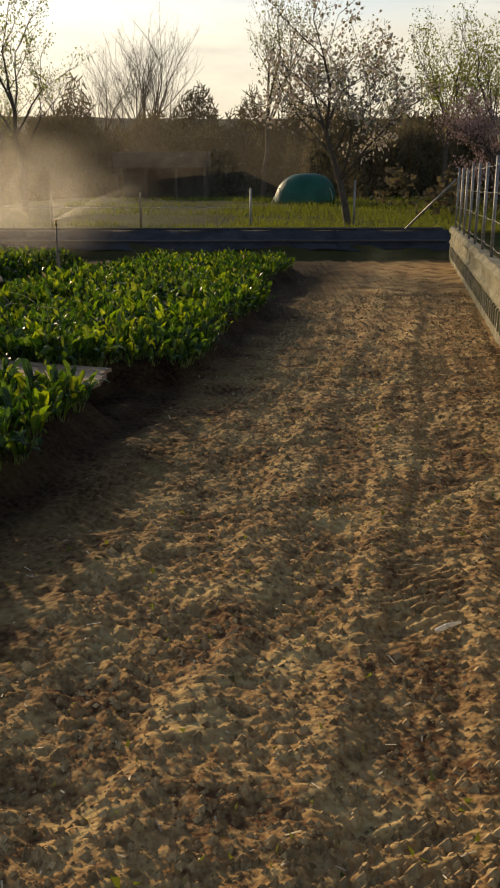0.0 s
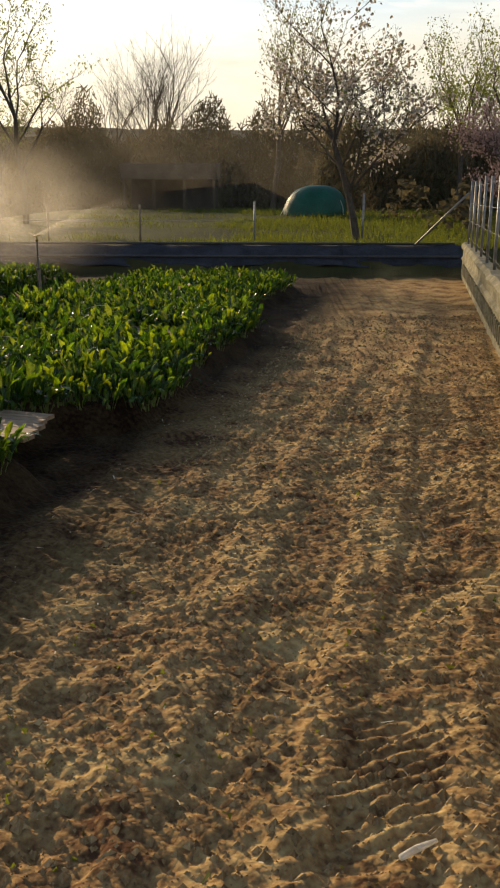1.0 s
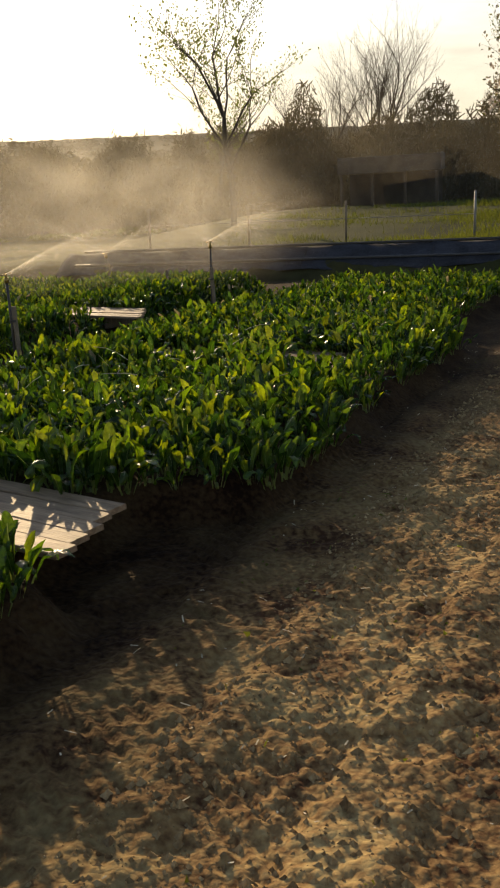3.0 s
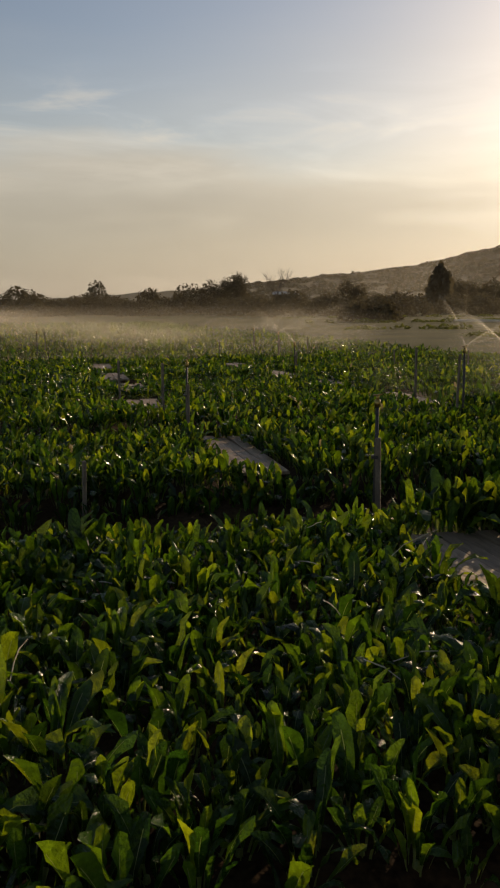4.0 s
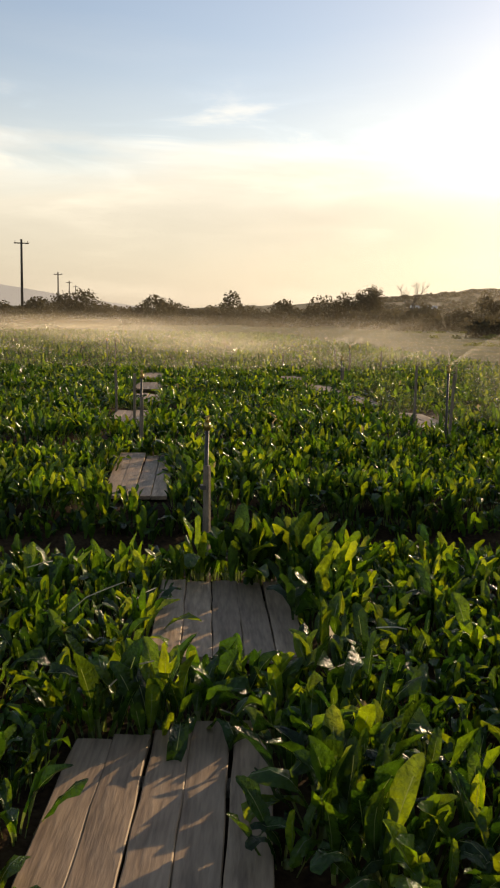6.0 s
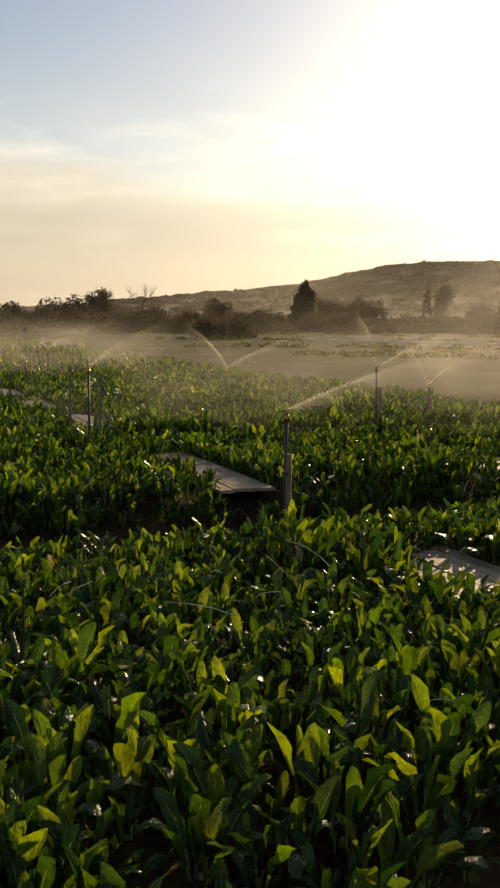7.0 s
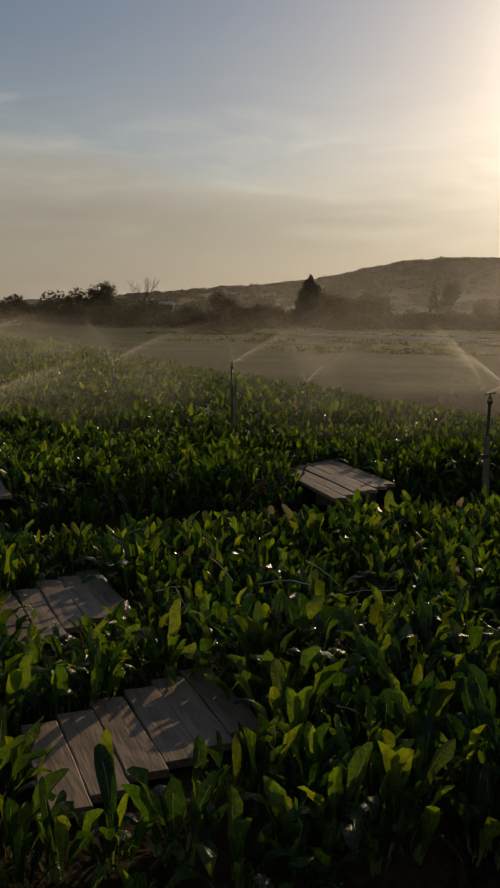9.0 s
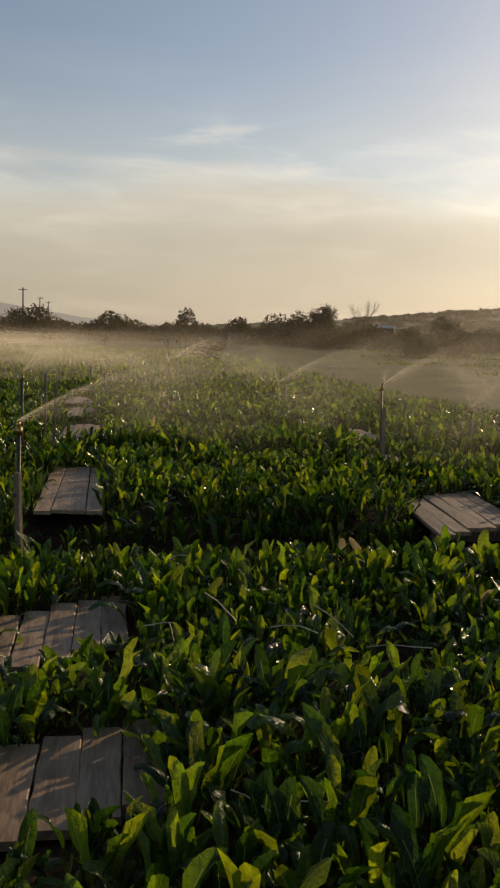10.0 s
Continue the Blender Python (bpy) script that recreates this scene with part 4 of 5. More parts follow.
SPRINKLERS = [(-4.9, 8.13, 1.0), (-4.03, 11.41, 1.03), (-3.2, 15.24, 1.1), (-8.3, 11.87, 1.13), (-8.2, 16.1, 1.07), (-8.9, 17.8, 0.74),
              (-9.5, 8.69, 1.0), (-12.4, 16.4, 0.86), (-6.48, 19.3, 0.78), (-16.5, 14.3, 0.85), (-18.8, 7.06, 0.98), (-24.9, 11.0, 0.95),
              (-22.0, 17.0, 0.9), (-25.9, 18.3, 0.9)]
for k, (x, y, top) in enumerate(SPRINKLERS):
    sprinkler(x, y, top, k, stake=(k % 4 != 3))
for k, (x, y, top) in enumerate(((-5.96, 6.32, 0.52), (-10.6, 8.85, 0.9), (-12.69, 9.01, 0.82), (-8.9, 12.29, 1.0), (-9.8, 12.3, 1.05),
                                 (-14.6, 17.4, 0.7), (-16.9, 17.2, 0.62), (-33.0, 16.9, 0.8), (-21.3, 14.85, 0.7), (-21.9, 17.9, 0.75), (-4.59, 17.35, 0.6),
                                 (-25.0, 11.25, 0.9))):
    cane(x, y, top, 40 + k)


def spray(x, y, z, heads, reach, drops, seed):
    """Water thrown by one sprinkler: thin jets that break into drops and fall."""
    r = np.random.default_rng(seed)
    pts = []
    for az, el in heads:
        n = drops
        f = r.random(n) ** 1.15
        a = np.radians(az) + r.normal(0, 0.016, n) + r.normal(0, 0.09, n) * f
        d = f * reach
        rise = d * math.tan(math.radians(el)) * (1.0 - 1.1 * f)
        fall = r.exponential(0.2, n) * f ** 1.3
        zz = z + rise - fall + r.normal(0, 1, n) * (0.004 + 0.05 * f)
        pts.append(np.stack([x - np.sin(a) * d, y + np.cos(a) * d, zz], -1))
    P = np.concatenate(pts)
    across = -P[:, 0] * UY + P[:, 1] * UX
    return P[(P[:, 2] > 0.2) & (across > 6.0)]


def drops_object(P, size, label, seed, name="water_spray", mat=M_WATER):
    """Every drop is one tiny facet, turned at random."""
    r = np.random.default_rng(seed)
    n = len(P)
    d = r.normal(0, 1, (n, 3, 3)) * 0.75
    V = (P[:, None, :] + d * (size * (0.5 + 0.75 * r.random(n)))[:, None, None]).reshape(-1, 3)
    return tagged(new(name, facets(name, V, mat)), label, "water", kind="stuff")


# sprinkler, jets (azimuth, rise), reach, drops a jet, drop size
SPRAYS = ((1, ((-50, 22),), 2.0, 800, 0.0019), (2, ((-75, 24), (62, 28)), 2.0, 800, 0.0023),
          (3, ((-70, 30), (60, 34)), 1.9, 800, 0.0025), (4, ((-65, 28), (60, 36)), 2.2, 800, 0.0029),
          (5, ((-60, 45), (70, 45)), 1.3, 600, 0.0031), (7, ((-60, 25), (80, 25)), 2.6, 800, 0.0036),
          (8, ((-60, 30), (90, 30)), 2.4, 800, 0.0033), (12, ((-60, 22), (80, 22)), 3.0, 800, 0.0050), (13, ((-60, 22),), 3.0, 800, 0.0058),
          (9, ((80, 20),), 2.4, 800, 0.0042))
for k, (i, heads, reach, drops, size) in enumerate(SPRAYS):
    x, y, top = SPRINKLERS[i]
    drops_object(spray(x, y, top, heads, reach * 0.5, drops, 90 + k), size * 0.7, "fine white spray thrown by a field sprinkler", 190 + k)


def spray_sheets(x, y, z, heads, reach, thick, seed):
    """Fans of fine spray: each jet is a curved sheet that opens out from the nozzle and sinks."""
    r = random.Random(seed)
    n, k = 16, 9
    verts, faces, uvs = [], [], []
    for az, el in list(heads) + [(r.uniform(0, 90), 80.0)]:
        upright = el > 70
        for turn in (0.0,):
            a = radians(az + turn + r.uniform(-3, 3))
            throw = 0.5 if upright else reach * r.uniform(0.85, 1.1)
            base = len(verts)
            for i in range(n):
                f = i / (n - 1)
                for j in range(k):
                    v_ = j / (k - 1)
                    if upright:
                        d, zz = (v_ - 0.5) * (0.02 + 0.2 * f), f * 0.9
                    else:
                        d = f * throw
                        crest_ = d * math.tan(radians(el)) * (1 - 0.45 * f)
                        zz = crest_ + (0.012 + 0.15 * d) * v_ - (1 - v_) * (0.015 + 0.6 * f ** 1.15 * throw * 0.45)
                    bow = 0.06 * d * math.sin(2.2 * f + 3 * v_)
                    verts.append((-math.sin(a) * d + math.cos(a) * bow, math.cos(a) * d + math.sin(a) * bow, zz))
                    uvs.append((f if not upright else 0.35 + 0.65 * f, v_ if not upright else 0.3 + 0.7 * v_))
            for i in range(n - 1):
                for j in range(k - 1):
                    q = base + i * k + j
                    faces.append((q, q + 1, q + k + 1, q + k))
    me = mesh_of("spray_fan", verts, faces, M_SPRAY)
    layer = me.uv_layers.new(name="throw")
    order = np.empty(len(me.loops), dtype=np.int32)
    me.loops.foreach_get("vertex_index", order)
    layer.data.foreach_set("uv", np.array(uvs, dtype=np.float32)[order].ravel())
    ob = new("spray_fan", me)
    ob.location = (x, y, z)
    ob.color = (1, 1, 1, thick)
    return tagged(ob, "soft backlit fan of fine spray from a field sprinkler", "water", kind="stuff")


for k, (i, heads, reach, drops, size) in enumerate(SPRAYS):
    x, y, top = SPRINKLERS[i]
    spray_sheets(x, y, top, heads, reach * 0.72, 0.55, 290 + k)


def mist_mesh():
    n, k = 24, 10
    verts, faces = [], []
    for j in range(k):
        for i in range(n):
            x, z = -1 + 2 * i / (n - 1), -0.15 + 1.15 * j / (k - 1)
            verts.append((x, 0.1 * math.sin(x * 2.7 + 1.4 * z) + 0.05 * math.sin(5 * x), z))
    for j in range(k - 1):
        for i in range(n - 1):
            a = j * n + i
            faces.append((a, a + 1, a + n + 1, a + n))
    return mesh_of("drifting_mist", verts, faces, M_MIST)


MIST = mist_mesh()


def mist(x, y, half, height, heading, thick, z=0.2):
    """A veil of mist, far off also of stand-in air haze, half metres to each side, drawn out along its heading."""
    ob = new("drifting_mist", MIST)
    ob.matrix_world = pose(x, y, z, 0, 0, heading) @ Matrix.Diagonal((half, half * 0.5, height, 1))
    ob.color = (1, 1, 1, thick)
    return tagged(ob, "thin golden veil, irrigation mist near by and stand-in air haze far off", "mist", group="veils of mist", kind="stuff")


# veils behind the sprinklers
for i, half, height, thick, dx, dy in ((3, 3.0, 1.5, 0.09, -0.6, 1.6), (2, 3.6, 3.0, 0.24, -1.7, 4.6), (4, 3.4, 2.2, 0.16, -0.8, 0.8), (2, 3.2, 1.5, 0.1, -2.2, 1.4),
                                       (8, 5.5, 3.8, 0.25, -1.6, 3.3), (12, 4.0, 1.8, 0.10, -1.0, 0.8)):
    x, y, top = SPRINKLERS[i]
    mist(x + dx, y + dy, half, height, 30.0 + 5 * (i % 3), thick)
# long low veils over the far beds and the pasture
for u, v, half, height, heading, thick in ((9.0, 24.0, 7.0, 1.0, 92.0, 0.2), (5.0, 34.0, 10.0, 1.25, 92.0, 0.3), (0.0, 48.0, 16.0, 1.5, 90.0, 0.34), (-3.0, 68.0, 24.0, 1.9, 90.0, 0.44)):
    mist(*bed(u, v), half, height, heading - 11, thick, z=0.1)
# air haze before the hill and its trees, added as two wide pale sheets
mist(-127.0, 133.0, 165.0, 44.0, 45.0, 0.17, z=-10.0)
mist(-62.0, 64.0, 50.0, 9.0, 45.0, 0.05, z=-2.0)
# low mist over the far beds
mist(-27.0, 17.0, 9.0, 1.7, 62.0, 0.3, z=0.1)
# more added haze sheets, before the scrub and the far left field
mist(-5.0, 40.0, 20.0, 10.0, 6.0, 0.055, z=-2.0)
mist(-100.0, 28.0, 45.0, 7.0, 80.0, 0.08, z=-2.0)


# ---- trees ----


def tree_skeleton(seed, height, spread, levels=4, trunk=0.12, fork=0.3, lean=0.0, up=0.5, kids=(3, 4)):
    """Tapered limbs as (a, b, ra, rb, level); grown by forking."""
    r = random.Random(seed)
    limbs, tips = [], []

    def grow(p, d, length, rad, level):
        segs = 4 if level == 0 else 3
        for i in range(segs):
            d2 = (d + Vector((r.gauss(0, 0.12), r.gauss(0, 0.12), r.gauss(0, 0.06) + 0.05 * up))).normalized()
            q = p + d2 * (length / segs)
            rb = rad * (1 - 0.45 / segs)
            limbs.append((p.copy(), q.copy(), rad, rb, level))
            p, d, rad = q, d2, rb
            if level < levels and (level > 0 or i >= segs * fork):
                for _ in range(1 if level else 2):
                    if r.random() < 0.85:
                        side = Vector((r.gauss(0, 1), r.gauss(0, 1), r.uniform(-0.1, 0.7) * up)).normalized()
                        nd = (d * (0.75 - 0.1 * level) + side * spread).normalized()
                        grow(p, nd, length * r.uniform(0.45, 0.68), rad * r.uniform(0.45, 0.6), level + 1)
            if level >= levels - 1:
                tips.append((p.copy(), d.copy()))
        if level < levels:
            for _ in range(r.choice(kids) - 1):
                side = Vector((r.gauss(0, 1), r.gauss(0, 1), r.uniform(0, 0.6) * up)).normalized()
                grow(p, (d + side * spread * 0.8).normalized(), length * r.uniform(0.5, 0.72), rad * 0.75, level + 1)

    grow(Vector((0, 0, -0.1)), Vector((lean, 0, 1)).normalized(), height * 0.5, trunk, 0)
    return limbs, tips


def limbs_mesh(name, limbs, sides=5):
    verts, faces = [], []
    for a, b, ra, rb, lv in limbs:
        k = 8 if lv == 0 else (sides if lv < 2 else 3)
        q = (b - a).to_track_quat("Z", "Y")
        base = len(verts)
        for c, rad in ((a, ra), (b, rb)):
            for i in range(k):
                an = 2 * math.pi * i / k
                verts.append(tuple(c + q @ Vector((math.cos(an) * rad, math.sin(an) * rad, 0))))
        for i in range(k):
            j = (i + 1) % k
            faces.append((base + i, base + j, base + k + j, base + k + i))
    return mesh_of(name, verts, faces, M_BARK)


def tufts_mesh(name, tips, per_tip, size, spread, mat, seed, droop=0.0):
    r = random.Random(seed)
    verts, faces = [], []
    for p, d in tips:
        for _ in range(per_tip):
            c = p + Vector((r.gauss(0, spread), r.gauss(0, spread), r.gauss(0, spread) - droop))
            s = size * r.uniform(0.5, 1.2)
            q = Euler((r.uniform(0, 6.3), r.uniform(0, 6.3), r.uniform(0, 6.3))).to_matrix()
            b = len(verts)
            for o in ((-0.5, -0.35, 0), (0.5, -0.3, 0.1), (0.6, 0.3, 0), (-0.1, 0.5, 0.15), (-0.6, 0.2, 0.05)):
                verts.append(tuple(c + q @ (Vector(o) * s)))
            faces += [(b, b + 1, b + 2), (b, b + 2, b + 3), (b, b + 3, b + 4)]
    return mesh_of(name, verts, faces, mat, smooth=False)


def tree(name, x, y, seed, height, spread, label, category="tree", crown=None, crown2=None, trunk=0.12, levels=4, fork=0.3, group="", up=0.5, lean=0.0, kids=(3, 4), turn=0.0, fit=True):
    limbs, tips = tree_skeleton(seed, height, spread, levels, trunk, fork, lean, up, kids)
    if fit:
        top = max(b.z for _, b, _, _, _ in limbs)
        k = height / top
        limbs = [(a * k, b * k, ra, rb, lv) for a, b, ra, rb, lv in limbs]
        tips = [(p * k, d) for p, d in tips]
    root = new(name)
    root.matrix_world = pose(x, y, floor_z(x, y), 0, 0, turn)
    tagged(root, label, category, group=group)
    t = new("trunk", limbs_mesh("trunk", limbs))
    t.parent = root
    for cr in (crown, crown2):
        if cr:
            per, size, sp, mat = cr
            c = new("crown", tufts_mesh("crown", tips, per, size, sp, mat, seed + 1))
            c.parent = root
    return root


tree("blossoming_fruit_tree", 2.62, 26.0, 12, 6.3, 0.95, "spreading fruit tree with pale blossom and young leaves", "fruit tree",
     crown=(1, 0.078, 0.08, M_BLOSSOM), crown2=(1, 0.05, 0.09, M_YOUNG), trunk=0.11, fork=0.2, up=0.45)
tree("blossoming_fruit_tree", 7.7, 29.5, 21, 4.1, 1.0, "low spreading fruit tree with pink blossom behind the fence", "fruit tree",
     crown=(1, 0.06, 0.1, M_PINK), trunk=0.09, fork=0.15, up=0.4)
tree("young_fruit_tree", -7.8, 32.5, 15, 7.4, 0.75, "slender fruit tree with sparse opening buds", "fruit tree", crown=(1, 0.065, 0.08, M_YOUNG), trunk=0.11, up=0.75, fork=0.1, kids=(3, 3))
tree("tall_bare_tree", 0.45, 45.0, 18, 10.5, 0.5, "tall bare tree with fine upright twigs", "tree", trunk=0.14, up=0.9, crown=(1, 0.07, 0.1, M_YOUNG), kids=(2, 3))
for k, (x, y, h) in enumerate(((-9.6, 64, 9.6), (-8.6, 65, 11.0), (-7.4, 65, 11.6), (-6.2, 64, 11.2), (-5.2, 65, 10.6), (-4.4, 66, 9.4), (-11.5, 62, 8.6))):
    tree("bare_poplar", x, y, 30 + k, h, 0.5, "leafless poplar rising above the dark scrub", "tree", trunk=0.12, up=1.0, group="bare poplars", kids=(3, 3), fork=0.15)
for k, (x, y, h) in enumerate(((6.4, 49, 8.4), (9.0, 47, 8.8), (10.4, 51, 9.6), (11.8, 48, 9.2), (13.5, 50, 8.8), (8.0, 40, 6.6), (9.8, 39, 7.0), (-14, 52, 8.2))):
    tree("bare_tree", x, y, 40 + k, h, 0.6, "bare dark tree with fine branches beyond the plot", "tree", trunk=0.12, up=0.7, group="bare trees", kids=(2, 3),
         crown=(1, 0.08, 0.1, M_YOUNG))


def thicket(name, spots, label, seed, leaf=0.35, count=60, mat=None, category="scrub", kind="stuff", twigs=False):
    """Bushes of many small leaf clumps: spots are (x, y, radius, height)."""
    r = np.random.default_rng(seed)
    V, Fc, base = [], [], 0
    quad = np.array([(-0.5, -0.5, 0), (0.5, -0.4, 0.1), (0.45, 0.5, -0.05), (-0.4, 0.45, 0.12)])
    if twigs:
        quad = np.array([(-0.1, 0, -0.7), (0.1, 0, -0.7), (0.06, 0, 0.7), (-0.06, 0, 0.7)])
    for x, y, rad, h, *base_z in spots:
        z0 = base_z[0] if base_z else floor_z(x, y)
        n = max(20, int(count * rad * h))
        d = r.normal(0, 1, (n, 3))
        d /= np.linalg.norm(d, axis=1)[:, None]
        d[:, 2] = np.abs(d[:, 2])
        bumps = 0.75 + 0.35 * value_noise(d[:, 0] * 2.2 + x, d[:, 1] * 2.2 + d[:, 2] * 3.1 + y, seed)
        c = d * (bumps * (0.55 + 0.5 * r.random(n)) ** 0.6)[:, None] * np.array([rad, rad, h]) + np.array([x, y, z0 + 0.0])
        an = r.uniform(0, 6.283, (n, 2))
        ca, sa, cb, sb = np.cos(an[:, 0]), np.sin(an[:, 0]), np.cos(an[:, 1]), np.sin(an[:, 1])
        R = np.empty((n, 3, 3))
        R[:, 0] = np.stack([ca * cb, -sa, ca * sb], -1)
        R[:, 1] = np.stack([sa * cb, ca, sa * sb], -1)
        R[:, 2] = np.stack([-sb, 0 * ca, cb], -1)
        if twigs:
            an[:, 1] = r.normal(0, 0.9, n)
            cb, sb = np.cos(an[:, 1]), np.sin(an[:, 1])
            R[:, 0] = np.stack([ca * cb, -sa, ca * sb], -1)
            R[:, 1] = np.stack([sa * cb, ca, sa * sb], -1)
            R[:, 2] = np.stack([-sb, 0 * ca, cb], -1)
        s = leaf * (0.5 + r.random(n))
        P = c[:, None, :] + np.einsum("nij,kj->nki", R, quad) * s[:, None, None]
        V.append(P.reshape(-1, 3))
        Fc.append((np.arange(n)[:, None] * 4 + np.arange(4)[None]) + base)
        base += 4 * n
    ob = new(name, mesh_of(name, np.concatenate(V), np.concatenate(Fc), mat or M_SCRUB, smooth=False))
    return tagged(ob, label, category, kind=kind)


rs = random.Random(3)
thicket("scrub_belt", [(-34 + i * 1.5 + rs.uniform(-0.6, 0.6), 57 + rs.uniform(-3, 4), rs.uniform(1.6, 3.2), rs.uniform(3.9, 6.3)) for i in range(42)],
        "dense dark leafless scrub and brambles behind the plots", 51, leaf=0.27, count=260, twigs=True)
thicket("scrub_belt", [(4 + i * 1.3 + rs.uniform(-0.5, 0.5), 44 + rs.uniform(-2, 3), rs.uniform(1.2, 2.2), rs.uniform(3.2, 4.6)) for i in range(20)],
        "dark tangled hedge behind the fruit tree", 52, leaf=0.26, count=240, twigs=True)
thicket("bramble_bank", [(-24 + i * 1.7 + rs.uniform(-0.8, 0.8), 50 + rs.uniform(-2.5, 2), rs.uniform(0.8, 1.9), rs.uniform(1.2, 3.4)) for i in range(17)],
        "uneven dark brambles in front of the scrub", 58, leaf=0.2, count=170, twigs=True)
thicket("low_bushes", [(5.2 + i * 0.9, 31 + rs.uniform(-1, 4), rs.uniform(0.6, 1.2), rs.uniform(0.8, 1.6)) for i in range(8)],
        "low dark bushes at the edge of the grass", 53, leaf=0.16, count=130)


def grass_patch():
    r = np.random.default_rng(9)
    n = 42000
    x, y = r.uniform(-7, 9, n), 23.2 + 17 * r.random(n) ** 1.4
    keep = r.random(n) < np.clip(2.2 * value_noise(x * 0.45, y * 0.45, 61) - 0.75 + 0.09 * x, 0.02, 1)
    x, y = x[keep], y[keep]
    n = len(x)
    z = ground_height(x, y)
    h, w, a = r.uniform(0.06, 0.24, n), 0.014, r.uniform(0, 6.28, n)
    dx, dy = np.cos(a) * w, np.sin(a) * w
    lean = r.normal(0, 0.08, (n, 2))
    V = np.stack([np.stack([x - dx, y - dy, z], -1), np.stack([x + dx, y + dy, z], -1), np.stack([x + lean[:, 0], y + lean[:, 1], z + h], -1)], 1).reshape(-1, 3)
    ob = new("grass", mesh_of("grass", V, np.arange(3 * n).reshape(-1, 3), M_GRASS, smooth=False))
    tagged(ob, "sunlit green grass on the terrace behind the bank", "grass", kind="stuff")


grass_patch()


def dome_tent():
    root = new("dome_tent")
    x0, y0 = 2.0, 37.2
    root.location = (x0, y0, floor_z(x0, y0))
    tagged(root, "teal green dome tent of stretched tarpaulin on the grass", "tent")
    n, k = 28, 12
    verts, faces = [], []
    for i in range(n):
        a = 2 * math.pi * i / n
        for j in range(k):
            t = j / (k - 1) * math.pi / 2 * 0.9999
            rx, ry, rz = 1.2, 1.0, 1.1
            pinch = 1 - 0.06 * abs(math.sin(2 * a)) * math.cos(t)
            verts.append((rx * math.cos(a) * math.cos(t) ** 0.75 * pinch + 0.12 * math.sin(t), ry * math.sin(a) * math.cos(t) ** 0.75 * pinch, rz * math.sin(t) ** 0.9))
    for i in range(n):
        for j in range(k - 1):
            a, b = i * k + j, ((i + 1) % n) * k + j
            faces.append((a, b, b + 1, a + 1))
    c = new("canopy", mesh_of("canopy", verts, faces, M_TARP))
    c.parent = root
    bm = bmesh.new()
    for sgn in (1, -1):
        prev = None
        for i in range(17):
            t = 1e-4 + (math.pi - 2e-4) * i / 16
            p = Vector((1.18 * math.cos(t) * 0.9, sgn * 0.5 * math.cos(t), 1.05 * math.sin(t) ** 0.9 + 0.02))
            if prev:
                tube_into(bm, prev, p, 0.016, 0.016, 6)
            prev = p
    part("tent_pole", bm, M_PALE, root, "pale bent tent pole", smooth=True)
    bm = bmesh.new()
    tube_into(bm, (-1.0, -0.2, 0.55), (-1.3, -0.5, 0.0), 0.012, 0.012, 6)
    part("guy_line", bm, M_PALE, root)


dome_tent()


def shed():
    root = new("shed")
    x, y = -4.3, 46.0
    root.location = (x, y, floor_z(x, y))
    tagged(root, "low dark open shed with a flat sheet roof", "shed")
    bm = bmesh.new()
    box_into(bm, 4.4, 3.0, 0.7, Matrix.Translation((0, 0, 1.75)) @ pose(0, 0, 0, 2, 0, 0), 0.02)
    part("roof", bm, M_ROOF, root)
    bm = bmesh.new()
    box_into(bm, 4.2, 0.1, 1.4, Matrix.Translation((0, 1.3, 0.68)))
    part("back_wall", bm, M_ROOF, root)
    for px in (-2.05, -0.7, 0.7, 2.05):
        bm = bmesh.new()
        box_into(bm, 0.12, 0.12, 1.42, Matrix.Translation((px, -1.35, 0.66)), 0.01)
        part("post", bm, M_BARK, root)


shed()


def garden_shelter():
    """A small open timber shelter behind the fence, its pale eave rising away from the path."""
    x0, y0 = 6.65, 23.4
    root = new("garden_shelter")
    root.location = (x0, y0, floor_z(x0, y0))
    base = floor_z(x0, y0)
    tagged(root, "small open timber shelter with a pale sloping eave behind the fence", "shelter")
    bm = bmesh.new()
    box_into(bm, 2.9, 2.6, 0.07, Matrix.Translation((1.35, 1.3, 3.22 - base)) @ pose(0, 0, 0, 0, -14, 0), 0.01)
    part("roof", bm, M_ROOF, root)
    for yy in (-0.03, 2.63):
        bm = bmesh.new()
        box_into(bm, 2.95, 0.04, 0.2, Matrix.Translation((1.35, yy, 3.2 - base)) @ pose(0, 0, 0, 0, -14, 0), 0.005)
        part("bargeboard", bm, M_STRAW, root, "pale weathered bargeboard")
    for px, py, top in ((0.3, 0.15, 2.9), (2.4, 0.15, 3.42), (0.3, 2.45, 2.9), (2.4, 2.45, 3.42)):
        bm = bmesh.new()
        box_into(bm, 0.1, 0.1, top - base + 0.05, Matrix.Translation((px, py, (top - base) / 2 - 0.03)), 0.008)
        part("post", bm, M_WOOD, root)


garden_shelter()
for k, (x, y, h) in enumerate(((-0.08, 25.2, 1.05), (2.72, 25.7, 1.25), (-3.0, 25.2, 0.95), (-5.4, 25.4, 0.95), (-8.0, 25.5, 1.0))):
    z = floor_z(x, y)
    bm = bmesh.new()
    tube_into(bm, (x, y, z - 0.1), (x + 0.015, y, z + h), 0.03, 0.028, 8)
    tagged(part("plot_post", bm, M_STEEL if k < 2 else M_WOOD, smooth=True), "thin upright post marking the edge of the plot", "post", group="plot posts")
wire_run = [Vector((x, y, floor_z(x, y) + 0.55)) for x, y in ((-8.0, 25.5), (-5.4, 25.4), (-3.0, 25.2), (-0.08, 25.2))]
